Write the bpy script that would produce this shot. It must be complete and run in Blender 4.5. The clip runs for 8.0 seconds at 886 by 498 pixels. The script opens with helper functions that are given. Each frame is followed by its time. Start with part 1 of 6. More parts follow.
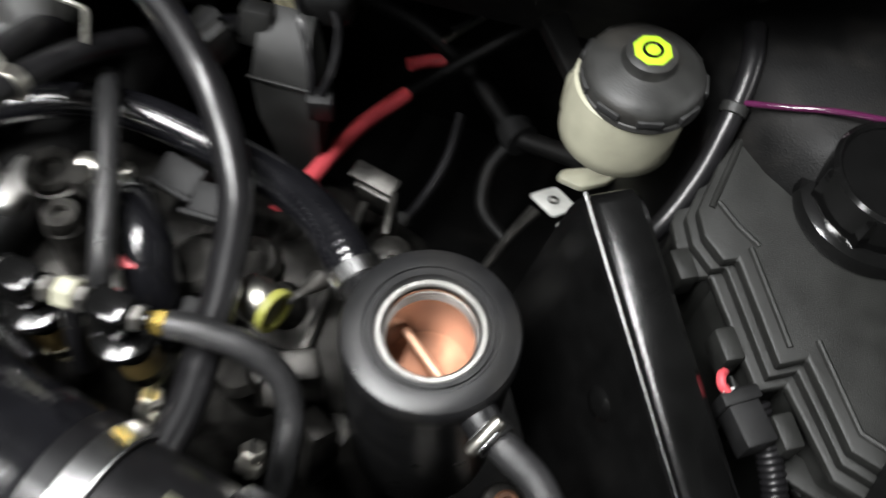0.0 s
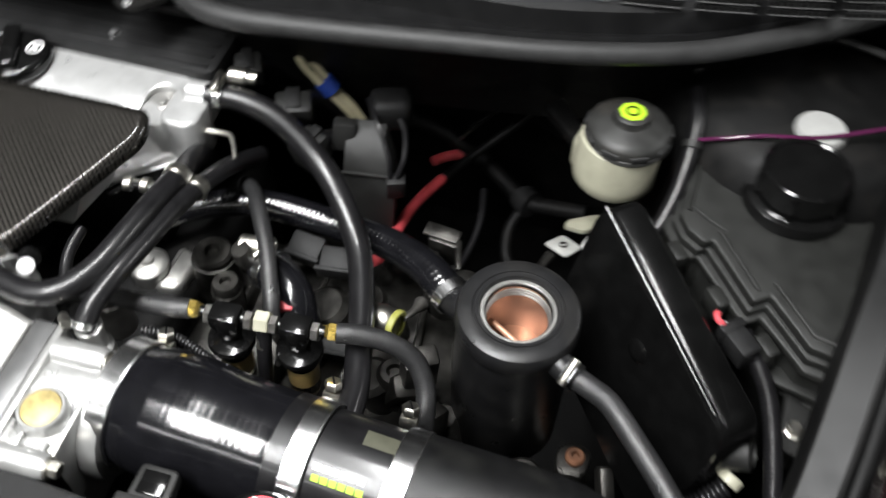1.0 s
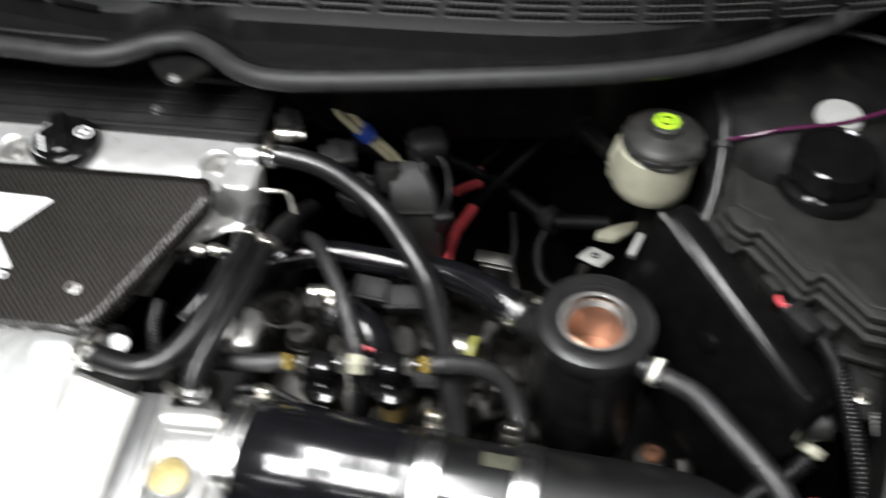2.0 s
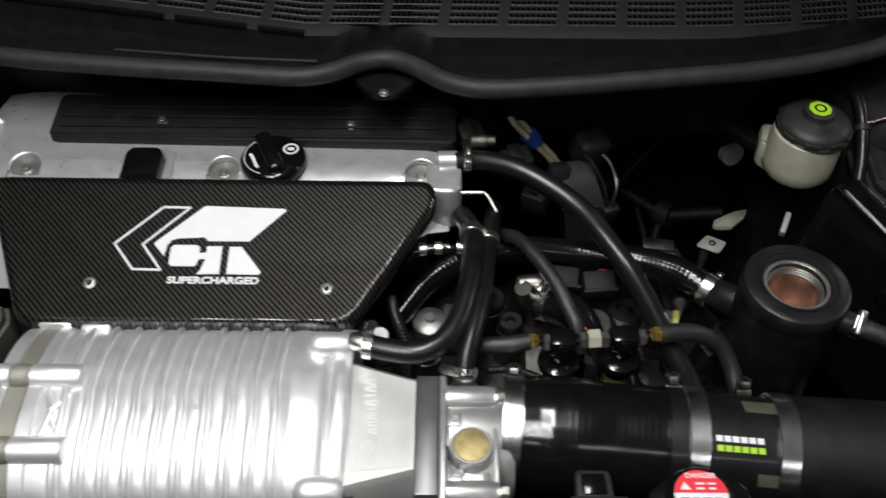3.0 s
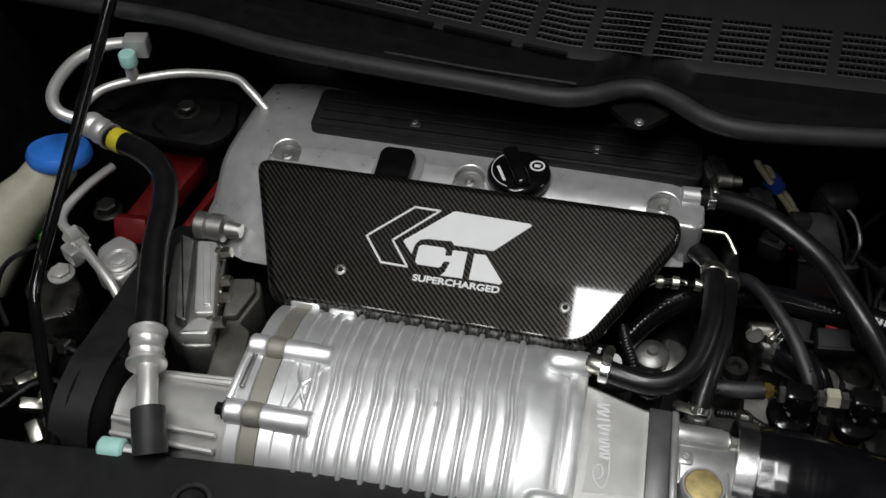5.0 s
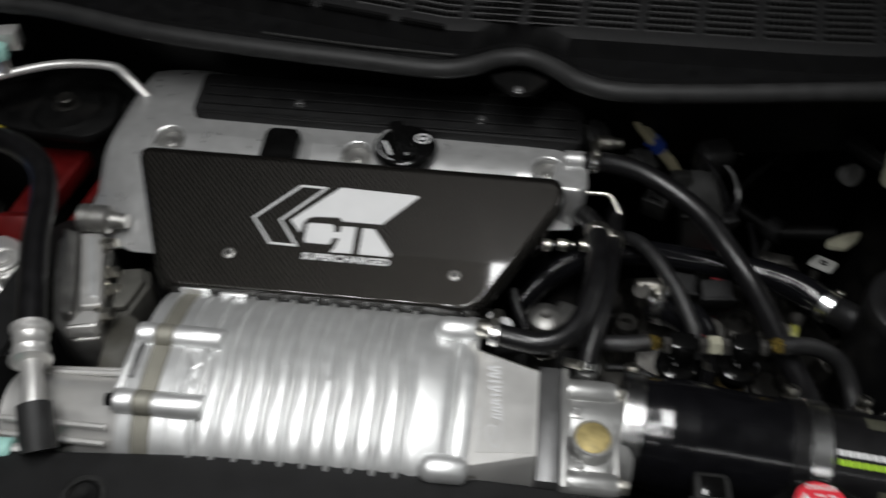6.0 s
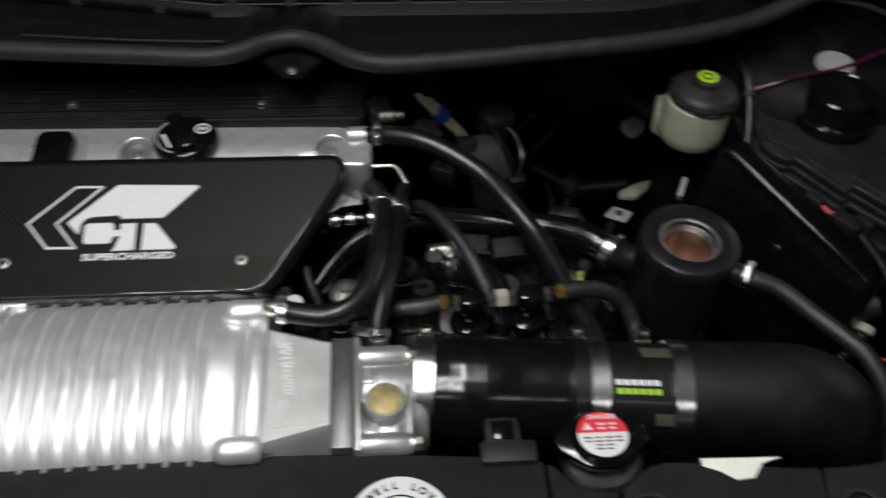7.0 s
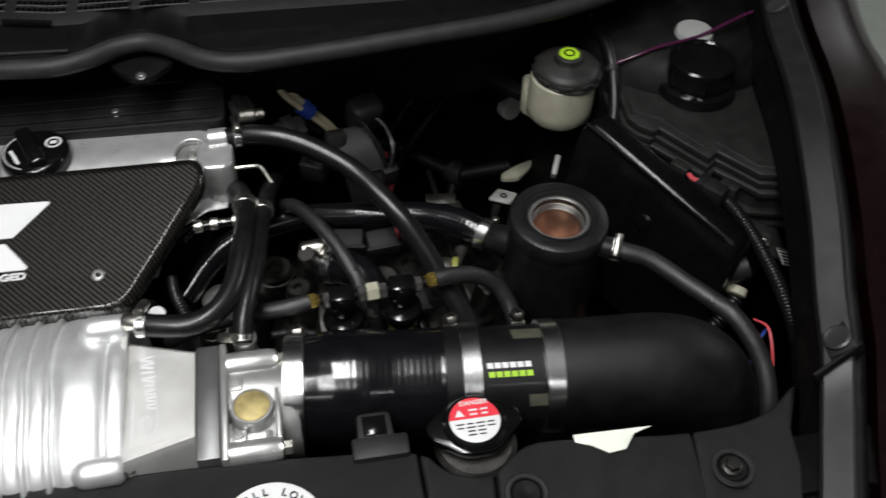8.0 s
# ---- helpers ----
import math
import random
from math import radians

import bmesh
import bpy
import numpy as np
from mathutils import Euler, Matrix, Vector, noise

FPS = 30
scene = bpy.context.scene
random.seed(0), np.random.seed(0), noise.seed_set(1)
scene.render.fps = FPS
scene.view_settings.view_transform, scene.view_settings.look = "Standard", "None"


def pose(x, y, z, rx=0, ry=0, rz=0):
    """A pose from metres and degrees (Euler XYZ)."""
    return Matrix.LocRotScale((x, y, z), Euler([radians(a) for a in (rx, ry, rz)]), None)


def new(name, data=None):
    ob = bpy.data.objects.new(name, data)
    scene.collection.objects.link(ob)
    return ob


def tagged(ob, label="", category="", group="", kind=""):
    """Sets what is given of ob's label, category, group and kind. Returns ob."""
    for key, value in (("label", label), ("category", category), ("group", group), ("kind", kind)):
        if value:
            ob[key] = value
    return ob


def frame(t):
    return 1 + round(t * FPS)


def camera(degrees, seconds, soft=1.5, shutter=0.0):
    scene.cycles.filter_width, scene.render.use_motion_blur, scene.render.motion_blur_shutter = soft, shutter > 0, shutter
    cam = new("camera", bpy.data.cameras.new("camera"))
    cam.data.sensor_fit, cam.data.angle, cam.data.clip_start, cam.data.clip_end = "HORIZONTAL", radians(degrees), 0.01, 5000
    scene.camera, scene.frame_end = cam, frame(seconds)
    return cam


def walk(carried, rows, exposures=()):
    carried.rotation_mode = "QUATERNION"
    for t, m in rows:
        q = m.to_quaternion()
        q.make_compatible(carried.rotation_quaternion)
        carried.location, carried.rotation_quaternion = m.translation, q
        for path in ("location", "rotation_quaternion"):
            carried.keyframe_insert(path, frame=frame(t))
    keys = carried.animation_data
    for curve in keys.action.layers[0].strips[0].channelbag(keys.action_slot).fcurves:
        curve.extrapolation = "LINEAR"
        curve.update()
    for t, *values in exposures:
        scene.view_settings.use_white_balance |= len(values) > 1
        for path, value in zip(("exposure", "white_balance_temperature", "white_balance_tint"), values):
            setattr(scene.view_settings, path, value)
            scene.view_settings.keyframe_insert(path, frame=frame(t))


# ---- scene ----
cam = camera(51.4, 8.0, soft=1.5, shutter=0.9)
METRES, EYE, TILT, LEAN, TURN = 1.0, 1.30, -60.20, -3.40, 22.65
ROWS = [
    (0.0, 0.0, 0.0, 0.0, -0.0, 0.0, -0.0),
    (0.5, 0.0045, -0.116, -0.0425, 4.95, 3.86, -1.03),
    (1.0, -0.0994, -0.2214, -0.0841, -2.32, 7.89, 7.84),
    (1.5, -0.1452, -0.2541, -0.1014, -6.27, 8.34, 14.3),
    (2.0, -0.1973, -0.2526, -0.0705, -4.13, 9.38, 15.85),
    (2.2, -0.2728, -0.2624, -0.06, -4.47, 9.74, 17.68),
    (3.3, -0.518, -0.286, -0.0222, -10.01, 10.08, 20.66),
    (3.5, -0.5384, -0.2835, -0.0093, -9.21, 10.38, 19.18),
    (4.0, -0.5731, -0.2849, -0.0006, -4.35, 12.45, 14.83),
    (4.2, -0.579, -0.2864, -0.0062, -2.11, 13.43, 12.97),
    (5.3, -0.5692, -0.2922, -0.0145, -2.34, 12.98, 11.19),
    (5.5, -0.5777, -0.2889, -0.0153, -3.61, 12.48, 11.66),
    (6.0, -0.541, -0.2955, -0.0341, -5.87, 11.52, 15.79),
    (6.5, -0.5096, -0.3062, -0.0593, -9.59, 10.37, 19.92),
    (7.0, -0.4773, -0.3141, -0.0815, -13.0, 8.9, 23.55),
    (7.5, -0.4395, -0.3194, -0.1004, -14.95, 7.76, 26.5),
    (8.0, -0.4194, -0.3186, -0.1062, -16.77, 6.66, 28.71),
]
EXPOSURES = [(0.0, 1.1), (0.5, 1.25), (1.0, 1.05), (1.5, 0.85), (2.0, 0.85), (3.3, -0.75), (4.2, -0.98), (5.5, -0.98), (6.5, -1.05), (7.0, -0.82), (8.0, -0.4)]
walk(cam, [(t, pose(0, 0, EYE, TILT, LEAN, TURN) @ pose(METRES * x, METRES * y, METRES * z, 90 + pitch, roll, yaw)) for t, x, y, z, yaw, pitch, roll in ROWS], EXPOSURES)

# ---- light ----
world = bpy.data.worlds.new("garage_air")
world.use_nodes = True
world.node_tree.nodes["Background"].inputs[0].default_value = (0.9, 0.95, 1.0, 1)
world.node_tree.nodes["Background"].inputs[1].default_value = 0.016
scene.world = world


def tube_light(x, y, z, length, energy, turn=0, width=0.12):
    lamp = bpy.data.lights.new("fluorescent_lamp", "AREA")
    lamp.shape, lamp.size, lamp.size_y, lamp.energy, lamp.color = "RECTANGLE", length, width, energy, (0.98, 0.985, 0.985)
    ob = new("fluorescent_lamp", lamp)
    ob.matrix_world = pose(x, y, z, 0, 0, turn)
    return tagged(ob, "long white fluorescent lamp at the garage ceiling, out of view", "lamp", "ceiling lamps")


for lx in (-1.10, -0.93, -0.76, -0.59):
    tube_light(lx, -0.85, 2.82, 0.06, 13, 0, 1.2)
tube_light(-0.40, 0.05, 2.82, 0.16, 36, 0, 1.2)
tube_light(2.6, 3.15, 2.82, 0.2, 14, 0, 0.8)
# added lamp that brightens the east wall mirrored in the outer wing
tube_light(3.5, 1.2, 2.82, 0.2, 40, 0, 1.6)
for lx, ly in ((-1.6, -2.4), (0.6, -2.4)):
    tube_light(lx, ly, 2.82, 1.2, 7, 0, 0.12)


# ---- materials ----
def mat(name, col, rough=0.5, metal=0.0, vary=0.25, grain=60.0, bump=0.15, fine=900.0, coat=0.0, trans=0.0, emit=0.0, spec=0.5, wear=None):
    """Principled surface with two scales of variation: blotches and fine grain."""
    m = bpy.data.materials.new(name)
    m.use_nodes = True
    nt = m.node_tree
    n, l = nt.nodes, nt.links
    p = n["Principled BSDF"]
    co = n.new("ShaderNodeTexCoord")
    a = n.new("ShaderNodeTexNoise")
    a.inputs["Scale"].default_value, a.inputs["Detail"].default_value = grain, 5
    b = n.new("ShaderNodeTexNoise")
    b.inputs["Scale"].default_value, b.inputs["Detail"].default_value = fine, 3
    l.new(co.outputs["Object"], a.inputs["Vector"])
    l.new(co.outputs["Object"], b.inputs["Vector"])
    ramp = n.new("ShaderNodeValToRGB")
    lo = [c * (1 - vary) for c in col]
    hi = [min(1, c * (1 + vary * 0.7)) for c in col]
    ramp.color_ramp.elements[0].position, ramp.color_ramp.elements[1].position = 0.3, 0.72
    ramp.color_ramp.elements[0].color, ramp.color_ramp.elements[1].color = (*lo, 1), (*hi, 1)
    l.new(a.outputs["Fac"], ramp.inputs["Fac"])
    last = ramp.outputs["Color"]
    if wear:
        c = n.new("ShaderNodeTexNoise")
        c.inputs["Scale"].default_value, c.inputs["Detail"].default_value = grain * 0.45, 8
        l.new(co.outputs["Object"], c.inputs["Vector"])
        r2 = n.new("ShaderNodeValToRGB")
        r2.color_ramp.elements[0].position, r2.color_ramp.elements[1].position = 0.52, 0.68
        l.new(c.outputs["Fac"], r2.inputs["Fac"])
        mx = n.new("ShaderNodeMix")
        mx.data_type = "RGBA"
        l.new(r2.outputs["Color"], mx.inputs[0])
        l.new(last, mx.inputs[6])
        mx.inputs[7].default_value = (*wear, 1)
        last = mx.outputs[2]
    l.new(last, p.inputs["Base Color"])
    mr = n.new("ShaderNodeMapRange")
    mr.inputs["To Min"].default_value, mr.inputs["To Max"].default_value = max(0.02, rough * 0.75), min(1, rough * 1.25)
    l.new(a.outputs["Fac"], mr.inputs["Value"])
    l.new(mr.outputs["Result"], p.inputs["Roughness"])
    p.inputs["Metallic"].default_value = metal
    p.inputs["Coat Weight"].default_value = coat
    p.inputs["Coat Roughness"].default_value = 0.04
    p.inputs["Transmission Weight"].default_value = trans
    p.inputs["Specular IOR Level"].default_value = spec
    if emit:
        p.inputs["Emission Color"].default_value, p.inputs["Emission Strength"].default_value = (*col, 1), emit
    if bump:
        bp = n.new("ShaderNodeBump")
        bp.inputs["Strength"].default_value, bp.inputs["Distance"].default_value = bump, 0.001
        l.new(b.outputs["Fac"], bp.inputs["Height"])
        l.new(bp.outputs["Normal"], p.inputs["Normal"])
    return m


def carbon():
    """2x2 twill carbon under clear lacquer."""
    m = mat("carbon_fibre", (0.02, 0.02, 0.02), 0.45, 0, bump=0, coat=1.0, spec=0.08)
    nt = m.node_tree
    n, l = nt.nodes, nt.links
    co = n.new("ShaderNodeTexCoord")
    sep = n.new("ShaderNodeSeparateXYZ")
    l.new(co.outputs["Object"], sep.inputs[0])

    def op(kind, a, b=None):
        q = n.new("ShaderNodeMath")
        q.operation = kind
        for k, v in enumerate((a, b)):
            if v is None:
                continue
            if isinstance(v, (int, float)):
                q.inputs[k].default_value = v
            else:
                l.new(v, q.inputs[k])
        return q.outputs[0]
    u = op("FLOOR", op("MULTIPLY", sep.outputs[0], 1 / 0.00135))
    v = op("FLOOR", op("MULTIPLY", sep.outputs[1], 1 / 0.00135))
    w = op("LESS_THAN", op("MODULO", op("ADD", op("ADD", u, v), 4000), 4), 1.5)
    ramp = n.new("ShaderNodeValToRGB")
    ramp.color_ramp.elements[0].color, ramp.color_ramp.elements[1].color = (0.004, 0.0039, 0.0037, 1), (0.040, 0.037, 0.033, 1)
    l.new(w, ramp.inputs[0])
    p = n["Principled BSDF"]
    l.new(ramp.outputs[0], p.inputs["Base Color"])
    p.inputs["Metallic"].default_value = 0.8
    return m


RUBBER = mat("hose_rubber", (0.0062, 0.006, 0.0066), 0.38, bump=0.06, fine=1700, spec=0.28, coat=0.32)
RUBBER.node_tree.nodes["Principled BSDF"].inputs["Coat Roughness"].default_value = 0.13
RUBBER_GLOSS = mat("gloss_silicone", (0.005, 0.005, 0.006), 0.16, bump=0.04, coat=0.2)
RUBBER_DULL = mat("matt_seal_rubber", (0.022, 0.022, 0.022), 0.5, bump=0.3, spec=0.3)
BRAID = mat("braided_hose", (0.018, 0.018, 0.0185), 0.30, bump=0.5, fine=1300, coat=0.1)
PLASTIC = mat("grained_black_plastic", (0.0098, 0.0098, 0.0100), 0.5, bump=0.35, fine=1800, vary=0.3, spec=0.22)
PLASTIC_GREY = mat("worn_grey_plastic", (0.016, 0.016, 0.0155), 0.42, bump=0.3, fine=1500, spec=0.3)
BOX_PLASTIC = mat("fuse_box_plastic", (0.0135, 0.0138, 0.0128), 0.45, bump=0.3, fine=1300, spec=0.3)
GLOSS_BLACK = mat("gloss_black_plastic", (0.004, 0.004, 0.004), 0.12, bump=0.03)
PIPE_BLACK = mat("satin_black_pipe", (0.0045, 0.0045, 0.0047), 0.42, bump=0.2, fine=2400, spec=0.3, wear=(0.008, 0.008, 0.0075))
POWDER = mat("satin_black_powder_coat", (0.010, 0.010, 0.0105), 0.30, bump=0.12, fine=2200, spec=0.4, wear=(0.016, 0.0155, 0.015))
TANK_BLACK = mat("black_painted_tank", (0.003, 0.003, 0.003), 0.18, bump=0.12, spec=0.4)
# black bay paint, its base lowered further for shade deep in the bay
DARK = mat("dirty_shaded_black_paint", (0.0032, 0.0032, 0.0032), 0.55, bump=0.3, wear=(0.008, 0.0075, 0.007), spec=0.16)
ALU = mat("silver_sprayed_casting", (0.80, 0.805, 0.80), 0.40, 0.74, vary=0.07, bump=0.03, fine=1700)
ALU_COVER = mat("silver_painted_casting", (0.62, 0.62, 0.615), 0.30, 0.65, vary=0.10, bump=0.06, fine=1500)
# casting grey lowered to carry the shade down in the gap
ALU_DARK = mat("shade_darkened_casting", (0.055, 0.053, 0.049), 0.33, 0.8, vary=0.5, bump=0.35, fine=1100, wear=(0.006, 0.0055, 0.005))
SILVER_CAST = mat("silver_grey_casting", (0.36, 0.355, 0.34), 0.36, 0.85, vary=0.2, bump=0.3, fine=1300)
CAST_MID = mat("mid_grey_casting", (0.19, 0.183, 0.172), 0.32, 0.85, vary=0.3, bump=0.3, fine=1200, wear=(0.08, 0.075, 0.065))
ALU_FLAT = mat("machined_aluminium", (0.68, 0.67, 0.65), 0.38, 0.65, vary=0.06, bump=0.1)
ALU_CAST = mat("grey_diecast_aluminium", (0.47, 0.47, 0.46), 0.33, 0.7, vary=0.12, bump=0.05, fine=1500)
GASKET = mat("grey_cast_plate", (0.27, 0.26, 0.22), 0.55, 0.5, vary=0.12, bump=0.4)
SPACER = mat("grey_anodised_plate", (0.2, 0.2, 0.2), 0.4, 0.8, vary=0.1)
STEEL = mat("polished_band_steel", (0.9, 0.9, 0.9), 0.22, 1.0, vary=0.05, bump=0.08)
ZINC = mat("zinc_plated_steel", (0.66, 0.64, 0.58), 0.3, 1.0, vary=0.2, bump=0.1)
BRASS = mat("brass", (0.72, 0.52, 0.13), 0.26, 0.95, vary=0.15)
GOLD_DISC = mat("yellow_zinc_disc", (0.46, 0.37, 0.16), 0.55, 0.45, vary=0.3, grain=150)
TAN = mat("tan_plastic", (0.62, 0.46, 0.24), 0.45)
BOWL_GLASS = mat("clear_bowl", (0.75, 0.72, 0.55), 0.06, vary=0.05, bump=0, trans=1.0)
CREAM = mat("cream_nylon", (0.37, 0.36, 0.275), 0.4, vary=0.12, bump=0.1)
CREAM_WIRE = mat("cream_wire_sleeve", (0.33, 0.30, 0.20), 0.5, vary=0.15)
WHITE = mat("white_print", (0.7, 0.7, 0.7), 0.4, vary=0.03, bump=0)
PAPER = mat("pale_paper", (0.75, 0.78, 0.68), 0.6, vary=0.08)
GREY_CAP = mat("pale_grey_plastic", (0.3, 0.3, 0.29), 0.5, vary=0.1)
RED_PRINT = mat("red_print", (0.7, 0.03, 0.05), 0.4, vary=0.05, bump=0)
RED_SLEEVE = mat("red_wire_sleeve", (0.6, 0.075, 0.09), 0.45, vary=0.2)
RED_MOUNT = mat("red_anodised_mount", (0.15, 0.006, 0.006), 0.45, 0.3, vary=0.2)
BLUE = mat("blue_cap_plastic", (0.03, 0.17, 0.62), 0.4, vary=0.1)
BLUE_TAPE = mat("blue_tape", (0.012, 0.035, 0.2), 0.45)
GREEN_PRINT = mat("lime_print", (0.36, 0.60, 0.02), 0.5, vary=0.05, bump=0)
YELLOW = mat("yellow_paint_band", (0.65, 0.55, 0.03), 0.5, vary=0.2)
MINT = mat("mint_plastic", (0.35, 0.62, 0.56), 0.45, vary=0.15)
MAGENTA = mat("magenta_tube", (0.06, 0.010, 0.038), 0.12, coat=0.4)
COPPER = mat("copper_baffle", (0.29, 0.13, 0.075), 0.42, 0.6, vary=0.25, grain=90)
ROD = mat("pale_copper_rod", (0.8, 0.45, 0.3), 0.35, 0.4)
# black wing paint with the red it mirrors mixed into the base
PAINT = mat("black_paint_reflected_red", (0.0045, 0.0004, 0.0008), 0.25, 0.0, bump=0.01, coat=1.0)
WELL = mat("brushed_steel_well", (0.52, 0.46, 0.42), 0.24, 0.95, vary=0.15)
OLIVE = mat("olive_ring", (0.28, 0.28, 0.06), 0.5, vary=0.2)
PALE_PLATE = mat("pale_plated_steel", (0.6, 0.6, 0.57), 0.5, 0.3, vary=0.2, wear=(0.25, 0.24, 0.21))
DUSTY = mat("dusty_black_plastic", (0.022, 0.022, 0.022), 0.5, bump=0.4, grain=45, vary=0.35, spec=0.3, wear=(0.06, 0.06, 0.058))
COWL = mat("cowl_plastic", (0.0050, 0.0050, 0.0052), 0.5, bump=0.35, fine=1800, vary=0.25, spec=0.18)
BELT = mat("smooth_belt_back", (0.012, 0.012, 0.012), 0.5, bump=0.2, fine=900, spec=0.3)
CAST_OLIVE = mat("weathered_cast_arm", (0.115, 0.112, 0.10), 0.5, 0.55, vary=0.2, bump=0.4, wear=(0.07, 0.066, 0.055))
CARBON = carbon()
RAIL_SATIN = mat("satin_grey_corner_plastic", (0.028, 0.028, 0.028), 0.36, bump=0.08, vary=0.15, spec=0.45)
RAIL_GREY = mat("dark_grey_rail_plastic", (0.012, 0.012, 0.012), 0.5, bump=0.1, vary=0.2, spec=0.22)
FLOOR_MAT = mat("garage_floor_paint", (0.34, 0.37, 0.33), 0.6, grain=3, fine=80)
WALL_PALE = mat("reflector_wall_white", (0.6, 0.61, 0.59), 0.7, grain=2, fine=60)
WALL_MAT = mat("unseen_wall_dark", (0.09, 0.09, 0.09), 0.7, grain=2, fine=60)


# ---- shapes ----
def smooth_points(pts, per=6):
    """Catmull-Rom through the points."""
    P = [Vector(p) for p in pts]
    P = [P[0] * 2 - P[1], *P, P[-1] * 2 - P[-2]]
    out = []
    for i in range(1, len(P) - 2):
        a, b, c, d = P[i - 1:i + 3]
        for k in range(per):
            t = k / per
            out.append(0.5 * (2 * b + (c - a) * t + (2 * a - 5 * b + 4 * c - d) * t * t + (3 * b - a - 3 * c + d) * t ** 3))
    return out + [P[-2]]


def tube(pts, r, bm=None, n=14, per=6, ribs=0.0, depth=0.12, straight=False):
    """A hose or pipe along pts; r may be a number or one radius a point. ribs: spacing of corrugations in metres."""
    bm = bm or bmesh.new()
    P = [Vector(p) for p in pts] if straight else smooth_points(pts, per)
    if isinstance(r, (int, float)):
        R = [r] * len(P)
    else:
        R = [float(v) for v in np.interp(np.linspace(0, len(r) - 1, len(P)), range(len(r)), r)]
    if ribs:
        s = np.cumsum([0] + [(P[i + 1] - P[i]).length for i in range(len(P) - 1)])
        m = max(8, int(s[-1] / ribs * 4))
        q = np.linspace(0, s[-1], m)
        A = np.array(P)
        R = np.interp(q, s, R) * (1 + depth * np.array([(-1, 0.6, 1, 0.6)[k % 4] * 0.5 for k in range(m)]))
        P = [Vector([float(np.interp(v, s, A[:, c])) for c in range(3)]) for v in q]
    T = [(P[min(i + 1, len(P) - 1)] - P[max(i - 1, 0)]).normalized() for i in range(len(P))]
    u = T[0].orthogonal().normalized()
    rings = []
    for p, t, rad in zip(P, T, R):
        u = (u - t * u.dot(t)).normalized()
        v = t.cross(u)
        rings.append([bm.verts.new(p + (u * math.cos(a) + v * math.sin(a)) * float(rad)) for a in [2 * math.pi * k / n for k in range(n)]])
    for a, b in zip(rings, rings[1:]):
        for k in range(n):
            bm.faces.new((a[k], a[(k + 1) % n], b[(k + 1) % n], b[k]))
    bm.faces.new(rings[0][::-1])
    bm.faces.new(rings[-1])
    return bm


def lathe(profile, m=Matrix(), bm=None, n=32):
    """Turned form: profile of (radius, height) round the local z axis of m; the ends are closed."""
    bm = bm or bmesh.new()
    rings = []
    for r, z in profile:
        rings.append([bm.verts.new(m @ Vector((r * math.cos(2 * math.pi * k / n), r * math.sin(2 * math.pi * k / n), z))) for k in range(n)])
    for a, b in zip(rings, rings[1:]):
        for k in range(n):
            bm.faces.new((a[k], a[(k + 1) % n], b[(k + 1) % n], b[k]))
    bm.faces.new(rings[0][::-1])
    bm.faces.new(rings[-1])
    return bm


def ring(ro, ri, h, m=Matrix(), bm=None, n=32, ch=0.0008):
    """A flat ring with chamfered edges."""
    bm = bm or bmesh.new()
    prof = [(ri, 0), (ro - ch, 0), (ro, ch), (ro, h - ch), (ro - ch, h), (ri + ch, h), (ri, h - ch)]
    rings = [[bm.verts.new(m @ Vector((r * math.cos(2 * math.pi * k / n), r * math.sin(2 * math.pi * k / n), z))) for k in range(n)] for r, z in prof]
    for a, b in zip(rings, rings[1:] + rings[:1]):
        for k in range(n):
            bm.faces.new((a[k], a[(k + 1) % n], b[(k + 1) % n], b[k]))
    return bm


def box(size, m=Matrix(), bm=None, bevel=0.0015, seg=2):
    bm = bm or bmesh.new()
    made = bmesh.ops.create_cube(bm, size=1.0, matrix=m @ Matrix.Diagonal((*size, 1)))["verts"]
    if bevel:
        edges = list({e for v in made for e in v.link_edges})
        bmesh.ops.bevel(bm, geom=edges, offset=bevel, segments=seg, affect="EDGES", profile=0.5)
    return bm


def prism(poly, z0, z1, m=Matrix(), bm=None, bevel=0.0, seg=2, lift=None):
    """An outline of (x, y) raised from z0 to z1. lift: a slope, added to z by (x, y)."""
    bm = bm or bmesh.new()
    f = lift or (lambda x, y: 0.0)
    lo = [bm.verts.new(m @ Vector((x, y, z0 + f(x, y)))) for x, y in poly]
    hi = [bm.verts.new(m @ Vector((x, y, z1 + f(x, y)))) for x, y in poly]
    k = len(poly)
    faces = [bm.faces.new(lo[::-1]), bm.faces.new(hi)]
    for i in range(k):
        faces.append(bm.faces.new((lo[i], lo[(i + 1) % k], hi[(i + 1) % k], hi[i])))
    bmesh.ops.recalc_face_normals(bm, faces=faces)
    if bevel:
        bmesh.ops.bevel(bm, geom=list({e for v in lo + hi for e in v.link_edges}), offset=bevel, segments=seg, affect="EDGES", profile=0.5)
    return bm


def round_poly(poly, r, seg=4):
    """The outline with its corners rounded by r."""
    out, k = [], len(poly)
    for i in range(k):
        a, b, c = Vector(poly[i - 1]), Vector(poly[i]), Vector(poly[(i + 1) % k])
        d1, d2 = (a - b), (c - b)
        q = min(r, d1.length * 0.45, d2.length * 0.45)
        p1, p2 = b + d1.normalized() * q, b + d2.normalized() * q
        for j in range(seg + 1):
            t = j / seg
            v = p1 * (1 - t) ** 2 + b * 2 * t * (1 - t) + p2 * t * t
            out.append((v.x, v.y))
    return out


